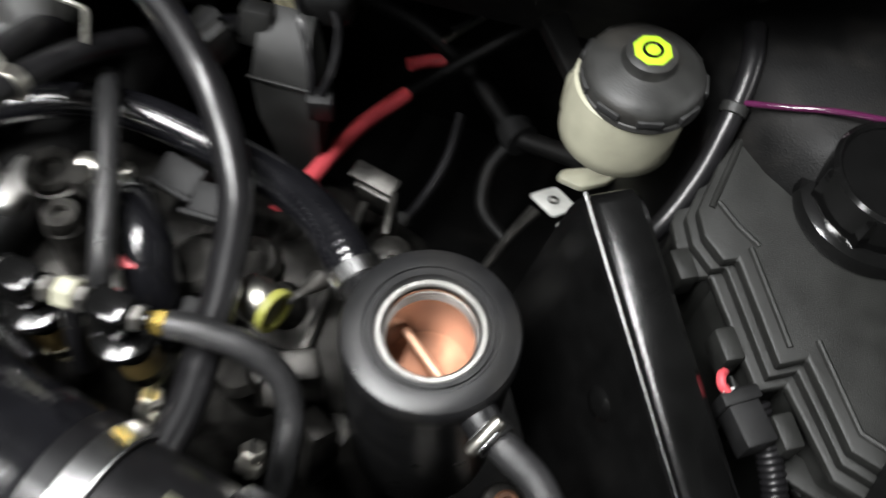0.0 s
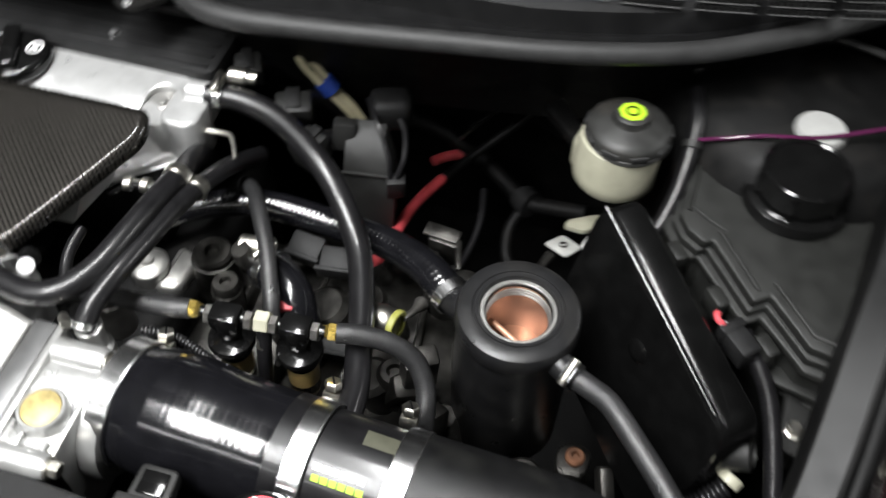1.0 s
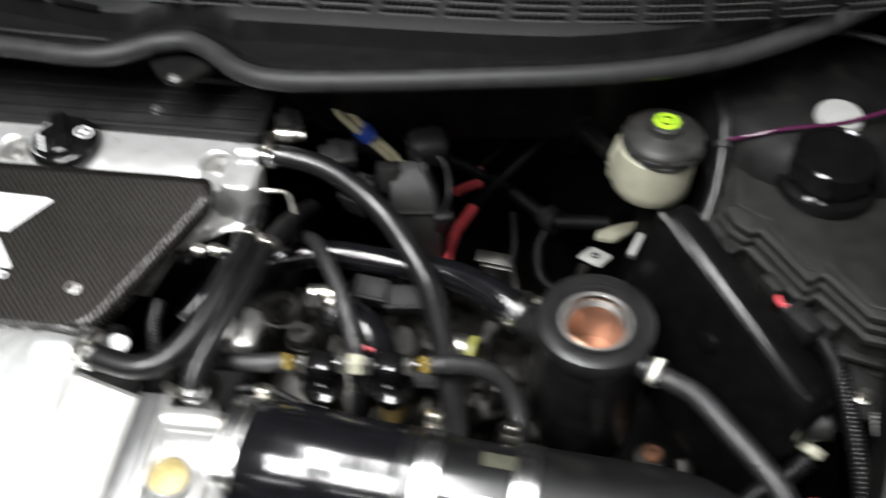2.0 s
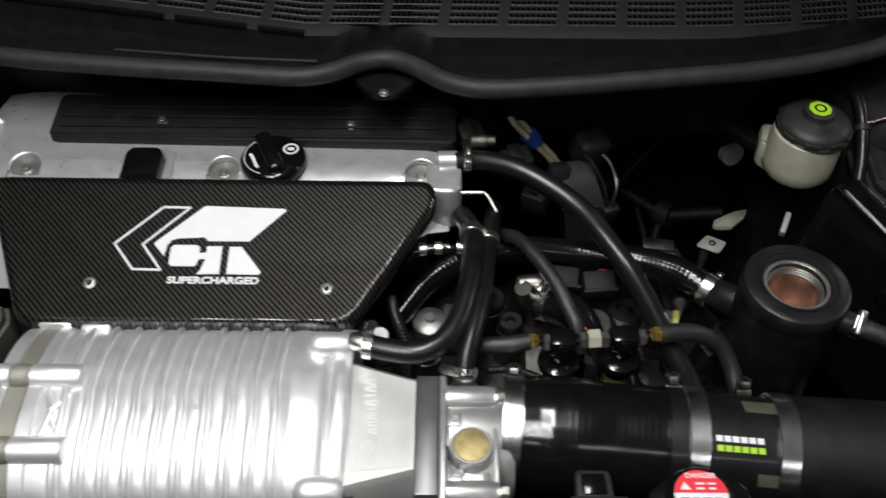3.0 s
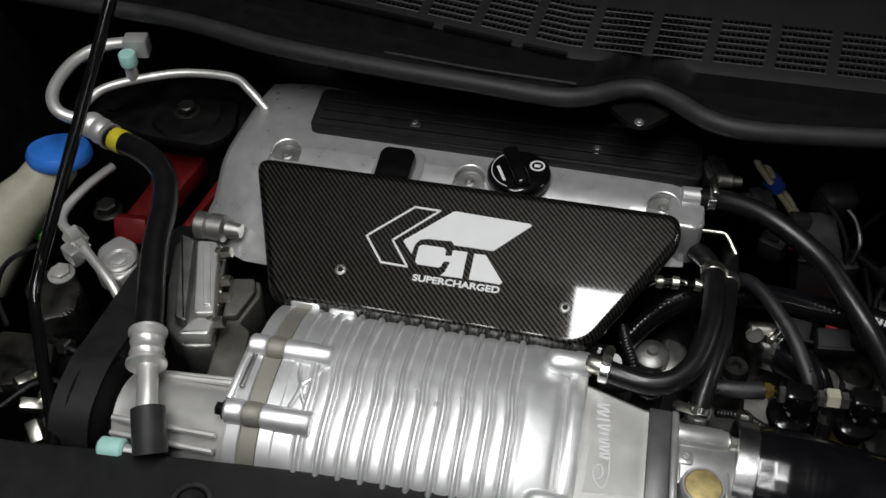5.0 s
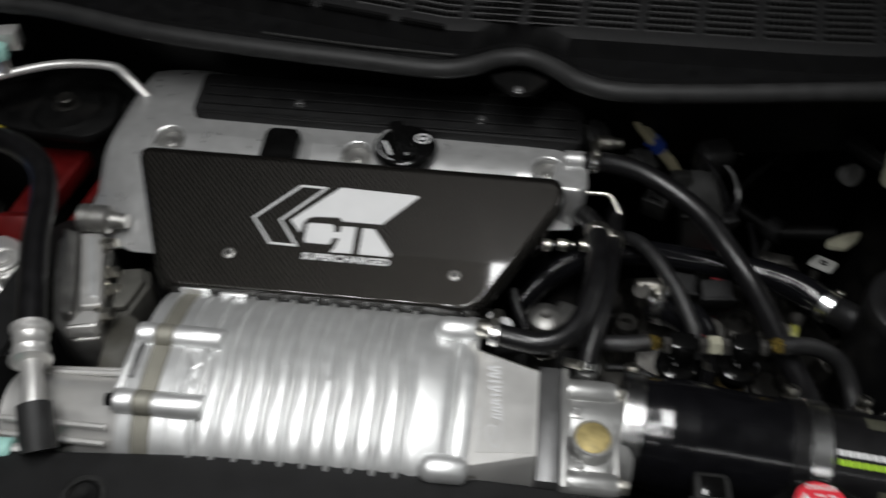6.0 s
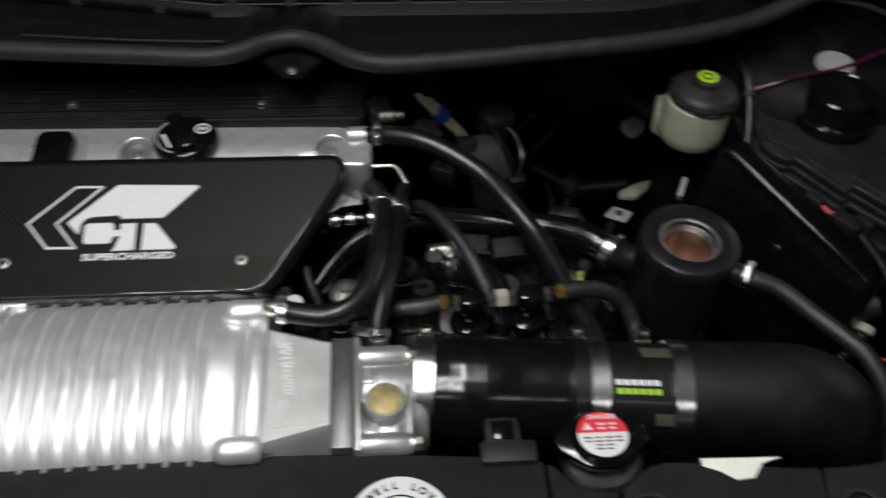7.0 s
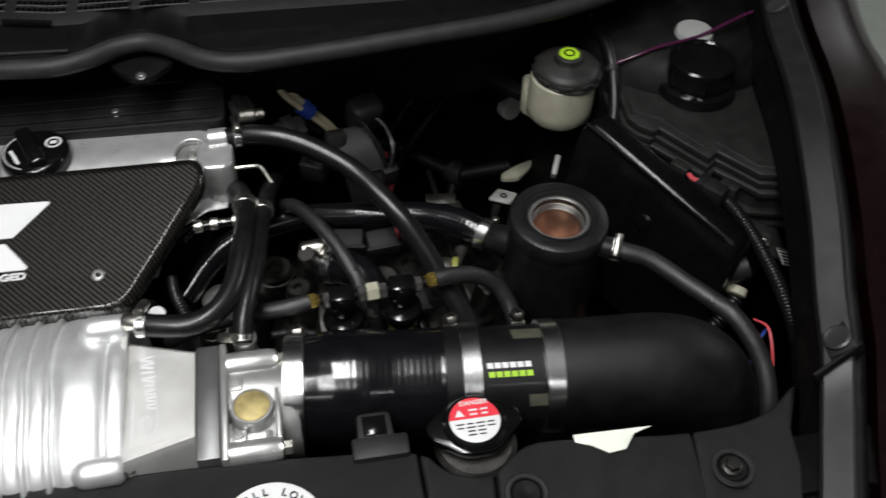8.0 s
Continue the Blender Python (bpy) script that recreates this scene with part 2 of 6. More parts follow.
def loft(sections, bm=None):
    """A skin through closed sections of equal length (3D points); the ends are closed."""
    bm = bm or bmesh.new()
    rings = [[bm.verts.new(p) for p in s] for s in sections]
    k = len(rings[0])
    faces = []
    for a, b in zip(rings, rings[1:]):
        for i in range(k):
            faces.append(bm.faces.new((a[i], a[(i + 1) % k], b[(i + 1) % k], b[i])))
    faces += [bm.faces.new(rings[0][::-1]), bm.faces.new(rings[-1])]
    bmesh.ops.recalc_face_normals(bm, faces=faces)
    return bm


def finish(name, bm, material, angle=38):
    bmesh.ops.recalc_face_normals(bm, faces=bm.faces[:])
    me = bpy.data.meshes.new(name)
    bm.to_mesh(me)
    bm.free()
    me.materials.append(material)
    me.shade_smooth()
    me.set_sharp_from_angle(angle=radians(angle))
    return me


def part(name, bm, material, parent, label=""):
    ob = new(name, finish(name, bm, material))
    ob.parent = parent
    return tagged(ob, label)


def single(name, bm, material, label, category, group="", kind=""):
    return tagged(new(name, finish(name, bm, material)), label, category, group, kind)


def thing(name, label, category, group="", kind=""):
    ob = new(name)
    ob.empty_display_size = 0.02
    return tagged(ob, label, category, group, kind)


def along(p, q):
    """The pose at p whose z axis points to q."""
    return Matrix.Translation(p) @ (Vector(q) - Vector(p)).to_track_quat("Z", "Y").to_matrix().to_4x4()


def lettering(text, size, m, material, parent, name="lettering", depth=0.0004, bold=0.0):
    cu = bpy.data.curves.new(name, "FONT")
    cu.body, cu.size, cu.extrude, cu.align_x, cu.align_y, cu.offset = text, size, depth, "CENTER", "CENTER", bold
    tmp = bpy.data.objects.new(name, cu)
    scene.collection.objects.link(tmp)
    me = bpy.data.meshes.new_from_object(tmp)
    bpy.data.objects.remove(tmp)
    me.transform(m)
    me.materials.clear()
    me.materials.append(material)
    ob = new(name, me)
    ob.parent = parent
    return ob


def bolt(p, up, r, h, material, parent, name="bolt"):
    """A flanged hexagon bolt head."""
    m = along(p, Vector(p) + Vector(up))
    bm = lathe([(r * 1.35, 0), (r * 1.35, h * 0.2), (r * 1.1, h * 0.3)], m, n=20)
    lathe([(r, h * 0.3), (r, h * 0.9), (r * 0.85, h)], m, bm, n=6)
    return part(name, bm, material, parent)


def worm_clamp(p, axis, r, width, parent, screw_turn=0.0, name="hose_clamp"):
    """A steel band clamp with its screw housing."""
    m = along(p, Vector(p) + Vector(axis)) @ pose(0, 0, -width / 2, 0, 0, screw_turn)
    c = part(name, ring(r + 0.0012, r - 0.0005, width, m), STEEL, parent, "bright steel band clamp")
    s = box((0.007, 0.014, width * 0.9), m @ pose(r + 0.004, 0, width / 2), bevel=0.001)
    part("screw_housing", s, STEEL, c)
    s = lathe([(0.0035, -0.011), (0.0042, -0.01), (0.0042, 0.011), (0.0035, 0.012)], m @ pose(r + 0.005, 0, width / 2, 90, 0, 0), n=12)
    part("screw", s, ZINC, c)
    return c


def carved(bm, cutter):
    """The body with the cutter's volume taken out of it."""
    obs = []
    for b in (bm, cutter):
        bmesh.ops.recalc_face_normals(b, faces=b.faces[:])
        bmesh.ops.triangulate(b, faces=[f_ for f_ in b.faces if len(f_.verts) > 4])
        if b.calc_volume(signed=True) < 0:
            bmesh.ops.reverse_faces(b, faces=b.faces[:])
        me = bpy.data.meshes.new("carving")
        b.to_mesh(me)
        b.free()
        obs.append(new("carving", me))
    md = obs[0].modifiers.new("cut", "BOOLEAN")
    md.object, md.operation, md.solver = obs[1], "DIFFERENCE", "EXACT"
    me = bpy.data.meshes.new_from_object(obs[0].evaluated_get(bpy.context.evaluated_depsgraph_get()))
    out = bmesh.new()
    out.from_mesh(me)
    for ob in obs:
        bpy.data.objects.remove(ob)
    return out


def band(poly_lo, poly_hi):
    """A sheet between two rows of points, one quad a step."""
    bm = bmesh.new()
    a = [bm.verts.new(p) for p in poly_lo]
    b = [bm.verts.new(p) for p in poly_hi]
    for i in range(len(a) - 1):
        bm.faces.new((a[i], a[i + 1], b[i + 1], b[i]))
    return bm


# ---- garage shell ----
single("floor", box((9, 9, 0.1), pose(-0.4, 0, -0.05), bevel=0), FLOOR_MAT, "pale green-grey painted garage floor", "floor", kind="structure")
# out-of-view ceiling, kept dark against bounce
single("ceiling", box((9, 9, 0.1), pose(-0.4, 0, 2.95), bevel=0), WALL_MAT, "unseen closing ceiling, dark to limit bounced light", "ceiling", kind="structure")
# walls out of view: three dark against bounce, the east a white reflector
for nm, sx, sy, px, py in (("wall_north", 9, 0.1, -0.4, 4.5), ("wall_south", 9, 0.1, -0.4, -4.5), ("wall_east", 0.1, 9, 4.1, 0), ("wall_west", 0.1, 9, -4.9, 0)):
    single(nm, box((sx, sy, 3.0), pose(px, py, 1.45), bevel=0), WALL_PALE if nm == "wall_east" else WALL_MAT, "white unseen wall added as a reflector for the outer wing" if nm == "wall_east" else "plain unseen closing wall, dark to limit bounced light", "wall", kind="structure")

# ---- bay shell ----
single("bay_undertray", box((1.7, 0.95, 0.02), pose(-0.43, 0.22, 0.42), bevel=0.002), DARK, "near-black tray closing the unseen bottom of the bay", "undertray", kind="structure")
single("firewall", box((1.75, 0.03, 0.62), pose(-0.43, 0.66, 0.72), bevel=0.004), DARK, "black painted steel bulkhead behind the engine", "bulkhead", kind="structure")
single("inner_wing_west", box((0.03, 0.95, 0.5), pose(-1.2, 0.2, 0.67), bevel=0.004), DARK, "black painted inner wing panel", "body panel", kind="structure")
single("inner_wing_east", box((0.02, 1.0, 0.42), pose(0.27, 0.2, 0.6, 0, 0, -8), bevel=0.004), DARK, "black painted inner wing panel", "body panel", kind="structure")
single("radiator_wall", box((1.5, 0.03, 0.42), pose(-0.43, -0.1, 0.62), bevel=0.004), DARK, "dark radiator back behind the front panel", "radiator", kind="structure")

# raised bonnet, held by the prop rod
single("bonnet", loft([[Vector((x, y, z + t)) for t in (0, 0.02) for y, z in (((0.68, 1.02), (0.50, 1.75), (0.402, 2.05)) if t == 0 else ((0.402, 2.05), (0.50, 1.75), (0.68, 1.02)))] for x in (-1.15, -0.43, 0.3)]), DARK, "black underside of the raised bonnet", "bonnet", kind="structure")


# ---- cowl ----
SEAL = [(-1.250, 0.447), (-1.070, 0.428), (-0.940, 0.417), (-0.830, 0.392), (-0.720, 0.377), (-0.600, 0.367), (-0.530, 0.361), (-0.495, 0.368), (-0.465, 0.385), (-0.437, 0.390), (-0.410, 0.376), (-0.380, 0.354), (-0.340, 0.345), (-0.260, 0.352), (-0.165, 0.365), (-0.070, 0.380), (0.025, 0.407), (0.100, 0.448), (0.164, 0.492), (0.240, 0.557)]
seal = thing("cowl_seal", "grey-black rubber seal along the front edge of the cowl", "seal", kind="structure")
part("seal_tube", tube([(x, y, 0.963) for x, y in SEAL], 0.0095, n=16), RUBBER_DULL, seal)
part("seal_foot", tube([(x, y + 0.012, 0.955) for x, y in SEAL], 0.008, n=8), DARK, seal)
part("mount_tab", prism(round_poly([(-0.475, 0.376), (-0.452, 0.350), (-0.434, 0.350), (-0.41, 0.376), (-0.44, 0.388)], 0.010), 0.944, 0.95), DARK, seal)
bolt((-0.443, 0.354, 0.950), (0, -0.2, 1), 0.0035, 0.003, SPACER, seal)

cowl = thing("cowl_panel", "black plastic cowl panel below the windscreen with a perforated air grille", "cowl panel", kind="structure")
# flat shelf, step and rising grille field
sm = smooth_points([(x, y, 0.965) for x, y in SEAL], 3)
rows_ = []
def cowl_y(x):
    return 0.375 + 0.35 * max(0, x + 0.2) ** 2 + 0.19 * max(0, -0.52 - x)


for on_seal, dy, z in ((True, 0.012, 0.950), (True, 0.019, 0.966), (False, 0.022, 0.963), (False, 0.027, 0.981), (False, 0.034, 0.986), (False, 0.30, 1.044)):
    rows_.append([Vector((p.x, (p.y if on_seal else max(cowl_y(p.x), p.y + 0.004)) + dy, z)) for p in sm])
bm = bmesh.new()
vs = [[bm.verts.new(p) for p in r] for r in rows_]
for a, b in zip(vs, vs[1:]):
    for i in range(len(a) - 1):
        bm.faces.new((a[i], a[i + 1], b[i + 1], b[i]))
part("shelf", bm, COWL, cowl)


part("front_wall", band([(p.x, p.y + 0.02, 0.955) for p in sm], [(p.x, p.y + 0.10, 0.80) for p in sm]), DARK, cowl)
# fields of small slots in rows
cells = []
for f in range(21):
    x0 = -0.957 + f * 0.0578
    for i in range(9):
        for j in range(7):
            cells.append((x0 + 0.0053 * i + 0.0012 * j, 0.042 + 0.0085 * j))
slot_x, slot_y = 0.0021, 0.0024


def slot_at(x, dy, up):
    return Vector((x, cowl_y(x) + dy, 0.986 + (dy - 0.034) * 0.218 + up))


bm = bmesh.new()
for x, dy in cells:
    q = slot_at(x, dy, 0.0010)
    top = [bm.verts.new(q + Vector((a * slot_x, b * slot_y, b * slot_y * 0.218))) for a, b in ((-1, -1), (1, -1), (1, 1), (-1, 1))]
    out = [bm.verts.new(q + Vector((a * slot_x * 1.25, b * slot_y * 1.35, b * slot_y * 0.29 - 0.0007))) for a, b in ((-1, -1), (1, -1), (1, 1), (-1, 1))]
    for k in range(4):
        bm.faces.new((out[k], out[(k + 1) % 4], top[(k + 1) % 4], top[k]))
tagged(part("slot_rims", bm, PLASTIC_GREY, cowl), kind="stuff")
# near-black quads on the shelf paint the shade inside the slots
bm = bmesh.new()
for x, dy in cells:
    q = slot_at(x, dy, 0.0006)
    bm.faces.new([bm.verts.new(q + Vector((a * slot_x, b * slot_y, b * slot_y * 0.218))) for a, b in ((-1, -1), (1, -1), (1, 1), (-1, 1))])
HOLE = mat("slot_shade_black", (0.002, 0.002, 0.002), 0.9, bump=0, vary=0.1, spec=0.0)
tagged(part("slot_shade", bm, HOLE, cowl), kind="stuff")

for a_, b_ in ((-0.83, -0.662), (-0.650, -0.578), (-0.566, -0.521)):
    part("trim_rail", tube([(x, cowl_y(x) + 0.027, 0.984) for x in np.linspace(a_, b_, 5)], 0.0032, n=8), GLOSS_BLACK, cowl)
part("trim_rail", tube([(-0.706, 0.396, 0.967), (-0.6, 0.385, 0.967), (-0.508, 0.380, 0.967)], 0.0018, n=8), PLASTIC_GREY, cowl)

# ---- east wing edge and tower ----
RAIL = [(0.298, 0.620, 0.975), (0.254, 0.500, 0.965), (0.218, 0.375, 0.951), (0.195, 0.265, 0.945), (0.174, 0.185, 0.937), (0.158, 0.110, 0.912), (0.143, 0.045, 0.882), (0.132, 0.000, 0.868), (0.119, -0.035, 0.858), (0.094, -0.090, 0.852), (0.045, -0.200, 0.842), (0.005, -0.300, 0.830)]
rs = smooth_points(RAIL, 4)
rail = thing("wing_rail", "dark grey rubber-edged rail along the inner wing", "body rail", kind="structure")
secs = []
for p in rs:
    secs.append([p + Vector(o) for o in ((-0.012, 0, -0.010), (-0.0135, 0, -0.004), (-0.012, 0, 0.001), (-0.004, 0, 0.004), (0.005, 0, 0.008), (0.010, 0, 0.010), (0.014, 0, 0.007), (0.015, 0, -0.010))])
joint = next(k for k, p in enumerate(rs) if p.y < -0.012)
part("rail", loft(secs[:joint + 1]), RAIL_GREY, rail)
part("front_corner", loft(secs[joint:]), RAIL_SATIN, rail, "satin grey plastic corner piece")
part("skirt", loft([[p + Vector(o) for o in ((-0.010, 0, -0.07), (-0.010, 0, -0.0095), (0.013, 0, -0.0095), (0.013, 0, -0.07))] for p in rs]), DARK, rail)
part("rubber_edge", tube([(x + 0.024, y, z - 0.012) for x, y, z in RAIL], 0.007, n=10), DARK, rail)
for px, py, pz in ((0.217, 0.376, 0.958), (0.131, 0.004, 0.878)):
    b_ = lathe([(0.012, -0.002), (0.012, 0.0015), (0.010, 0.0025), (0.0085, 0.002), (0.002, 0.002)], pose(px, py, pz, -8, -35, 0), n=24)
    part("round_clip", b_, RAIL_SATIN, rail)
fen = thing("outer_wing", "glossy black outer wing of the car, tinted by reflected red", "wing", kind="structure")
secs = []
for p in rs:
    grow = 1 + 3.0 * max(0.0, 0.32 - p.y)
    secs.append([p + Vector((ox if ox < 0.05 else 0.05 + (ox - 0.05) * grow, 0, oz)) for ox, oz in ((0.0345, -0.05), (0.0355, -0.012), (0.036, 0.002), (0.046, 0.002), (0.062, 0.0018), (0.080, 0.001), (0.092, -0.002), (0.102, -0.010), (0.107, -0.025), (0.109, -0.05), (0.105, -0.24), (0.04, -0.24))])
part("panel", loft(secs), PAINT, fen)

part("clip_plate", box((0.024, 0.030, 0.002), pose(0.132, 0.004, 0.8755, -8, -35, 0), bevel=0.0008), RAIL_GREY, rail)
part("rail_joint", box((0.05, 0.003, 0.02), pose(0.126, -0.016, 0.868, -8, -20, 18), bevel=0.0006), DARK, rail)

dome = thing("strut_tower", "dark grey suspension tower with a rounded steel rim", "strut tower", kind="structure")
part("tower", lathe([(0.16, -0.35), (0.13, -0.04), (0.115, -0.012), (0.10, 0.0), (0.02, 0.003)], pose(0.15, 0.47, 0.90, 0, 0, 0)), DARK, dome)
part("rim", tube([(0.04, 0.46, 0.905), (0.09, 0.505, 0.915), (0.15, 0.52, 0.92), (0.205, 0.5, 0.925), (0.235, 0.46, 0.93)], 0.004, n=8), PLASTIC_GREY, dome)

# ---- front panel over the radiator ----
EDGE = [(-1.2, -0.05), (-0.95, -0.045), (-0.84, -0.036), (-0.72, -0.026), (-0.66, -0.022), (-0.55, -0.019), (-0.47, -0.019), (-0.39, -0.021), (-0.315, -0.026), (-0.24, -0.034), (-0.215, -0.056), (-0.185, -0.064), (-0.165, -0.05), (-0.14, -0.041), (-0.075, -0.047), (-0.02, -0.052), (0.03, -0.050), (0.060, -0.040), (0.092, -0.022), (0.10, -0.06), (0.08, -0.2)]
FRONT = thing("radiator_cover", "matt black plastic cover panel over the radiator with push clips", "cover panel")
ep = [p for p in smooth_points([(x, y, 0) for x, y in EDGE], 3)]
cuts = ((-1.2, -0.2375), (-0.2355, -0.182), (-0.1795, -0.017), (-0.015, 0.088))
for a_, b_ in cuts:
    top = [(a_, float(np.interp(a_, [p.x for p in ep[:-6]], [p.y for p in ep[:-6]])))]
    top += [(p.x, p.y) for p in ep[:-6] if a_ + 0.004 < p.x < b_ - 0.004]
    top += [(b_, float(np.interp(b_, [p.x for p in ep[:-6]], [p.y for p in ep[:-6]])))]
    poly = top + ([(0.066, -0.062), (0.060, -0.095), (0.030, -0.17), (-0.05, -0.36)] if b_ > 0 else [(b_ - (0.03 if b_ > -0.2 else 0), -0.36)]) + [(a_ - (0.06 if a_ > -0.1 else 0.03 if a_ > -0.2 else 0), -0.36)]
    part("panel", prism(poly, 0.838, 0.857, bevel=0.0028, seg=3, lift=lambda x, y: -0.05 * max(0, -0.12 - y)), PLASTIC, FRONT)
part("channel", box((1.3, 0.05, 0.01), pose(-0.5, -0.085, 0.834), bevel=0.001), DARK, FRONT)
part("front_face", box((1.5, 0.03, 0.5), pose(-0.45, -0.38, 0.58), bevel=0.004), DARK, FRONT)
for px, py in ((-0.749, -0.067), (-0.161, -0.084), (0.004, -0.089)):
    c_ = part("push_clip", ring(0.017, 0.0125, 0.0025, pose(px, py, 0.857)), PLASTIC_GREY, FRONT)
    part("clip_head", lathe([(0.012, 0), (0.0105, 0.0018), (0.004, 0.0015), (0.002, 0.0008)], pose(px, py, 0.857), n=24), DARK, c_)
bolt((0.003, -0.0885, 0.859), (0, 0, 1), 0.006, 0.007, ALU_DARK, FRONT)

# round sticker
stk = thing("round_sticker", "round white sticker with black capitals on the radiator cover", "sticker")
sx_, sy_, sr_ = -0.353, -0.0845, 0.0405
part("disc", lathe([(sr_, 0), (sr_, 0.0008), (sr_ - 0.001, 0.001)], pose(sx_, sy_, 0.8575), n=64), WHITE, stk)
ring_txt = "WELL LOVED"
for k, ch in enumerate(ring_txt):
    if ch != " ":
        a_ = (3.4 - k) * 13.0
        lettering(ch, 0.0082, pose(sx_, sy_, 0.8588, 0, 0, a_) @ pose(0, sr_ * 0.8, 0), GLOSS_BLACK, stk, "letter", bold=0.0002)
part("inner_ring", ring(sr_ * 0.62, sr_ * 0.585, 0.0006, pose(sx_, sy_, 0.8583), n=48, ch=0.0001), GLOSS_BLACK, stk)

# pale sheet tucked under the panel edge
single("pale_paper_tag", prism([(-0.112, -0.040), (-0.048, -0.044), (-0.064, -0.048), (-0.074, -0.060), (-0.088, -0.061), (-0.1, -0.052), (-0.112, -0.047)], 0.8585, 0.860, bevel=0.0003, lift=lambda x, y: 0.06 * (x + 0.07)), PAPER, "pale creased paper tag resting on the cover edge", "paper tag")

# ---- valve cover ----
vc = thing("valve_cover", "silver cast aluminium valve cover with bolt pockets", "valve cover")
secs = []
for x, y0, y1, zt in ((-0.872, 0.275, 0.40, 0.80), (-0.871, 0.262, 0.425, 0.855), (-0.866, 0.250, 0.445, 0.872), (-0.856, 0.240, 0.455, 0.881), (-0.835, 0.225, 0.455, 0.885), (-0.81, 0.215, 0.455, 0.887), (-0.61, 0.208, 0.455, 0.886), (-0.59, 0.208, 0.455, 0.886), (-0.445, 0.21, 0.455, 0.885), (-0.436, 0.262, 0.455, 0.885), (-0.40, 0.290, 0.455, 0.884), (-0.388, 0.292, 0.445, 0.881), (-0.381, 0.293, 0.41, 0.87), (-0.379, 0.294, 0.40, 0.80)):
    g = 0.303 - y0
    secs.append([Vector((x, y, max(z, 0.835 + 0.0004 * k))) for k, (y, z) in enumerate(((y0 - 0.012, 0.75), (y0 - 0.008, zt - 0.06), (y0 + g * 0.05, zt - 0.040), (y0 + g * 0.35, zt - 0.028), (y0 + g * 0.65, zt - 0.017), (y0 + g * 0.85, zt - 0.0100), (y0 + g, zt - 0.0052), (0.314, zt - 0.0022), (0.326, zt - 0.0004), (0.345, zt - 0.001), (y1 - 0.03, zt - 0.007), (y1 - 0.008, zt - 0.012), (y1, zt - 0.02), (y1 + 0.0005, 0.75)))])
POCKETS = ((-0.797, 0.319), (-0.601, 0.316), (-0.407, 0.314))
cut_bm = bmesh.new()
for bx, by in POCKETS:
    prism([(bx + 0.0165 * math.cos(a), by + 0.0165 * math.sin(a)) for a in np.linspace(0, math.pi, 17)] + [(bx - 0.0165, by - 0.075), (bx + 0.0165, by - 0.075)], 0.8768, 0.93, bm=cut_bm)
part("casting", carved(loft(secs), cut_bm), ALU_COVER, vc)
for bx, by in POCKETS:
    w_ = part("bolt_pocket", lathe([(0.0152, -0.003), (0.0152, 0.0), (0.002, 0.0003)], pose(bx, by, 0.8775, 8, 0, 0), n=28), SILVER_CAST, vc)
    bolt((bx, by, 0.8775), (0, -0.12, 1), 0.0042, 0.006, SILVER_CAST, w_)
    part("pocket_rim", tube([(bx + 0.0168 * math.cos(a), by + 0.0168 * math.sin(a), 0.8862 - 0.0042 * (1 - math.sin(a))) for a in np.linspace(-0.15, math.pi + 0.15, 15)], 0.0016, n=8, per=2), ALU_COVER, w_)
part("pocket_post", lathe([(0.0205, -0.054), (0.0200, -0.012), (0.019, -0.0092), (0.015, -0.0088)], pose(-0.407, 0.308, 0.8863), n=36), ALU_COVER, vc)
part("breather_nipple", lathe([(0.0105, -0.006), (0.0105, 0.012), (0.0085, 0.014), (0.0085, 0.03)], along((-0.384, 0.333, 0.882), (-0.2, 0.345, 0.878)), n=20), ALU_COVER, vc)
part("corner_post", prism(round_poly([(-0.402, 0.289), (-0.374, 0.288), (-0.367, 0.296), (-0.367, 0.33), (-0.402, 0.335)], 0.012, 5), 0.832, 0.8838, bevel=0.0035, seg=3), ALU_COVER, vc)

coil = thing("coil_cover", "ribbed black plastic ignition coil cover on the valve cover", "coil cover")
part("lid", prism(round_poly([(-0.782, 0.352), (-0.372, 0.347), (-0.372, 0.415), (-0.786, 0.42)], 0.01), 0.872, 0.894, bevel=0.002), PLASTIC, coil)
for ry in (0.3535, 0.368, 0.383, 0.398):
    part("rib", box((0.395, 0.0035, 0.003), pose(-0.577, ry, 0.8950), bevel=0.0008), PLASTIC, coil)
for bx, by in ((-0.671, 0.375), (-0.479, 0.371)):
    bolt((bx, by, 0.894), (0, 0, 1), 0.004, 0.005, SPACER, coil)

cap = thing("oil_filler_cap", "black plastic oil filler cap with a raised grip bar", "filler cap")
cm = pose(-0.552, 0.322, 0.886)
part("cap_disc", lathe([(0.031, 0), (0.032, 0.002), (0.032, 0.008), (0.030, 0.011), (0.027, 0.012), (0.003, 0.012)], cm, n=40), GLOSS_BLACK, cap)
part("grip_bar", box((0.016, 0.056, 0.012), cm @ pose(-0.003, 0.002, 0.0135, 0, 0, 24), bevel=0.0045, seg=3), GLOSS_BLACK, cap)
part("printed_ring", ring(0.0078, 0.0058, 0.0005, cm @ pose(0.017, 0.009, 0.0122), ch=0.0001), WHITE, cap)
part("printed_mark", box((0.006, 0.004, 0.0005), cm @ pose(0.017, 0.009, 0.0124), bevel=0), WHITE, cap)
for k in range(4):
    part("printed_bar", box((0.0028, 0.0055, 0.0005), cm @ pose(-0.0205 + k * 0.0024, -0.001 - 0.005 * k, 0.0123, 0, 0, 32), bevel=0), WHITE, cap)
part("printed_arc", tube([Vector(cm @ Vector((0.0275 * math.cos(a), 0.0275 * math.sin(a), 0.0119))) for a in np.linspace(2.3, 4.4, 9)], 0.0005, n=5), WHITE, cap)

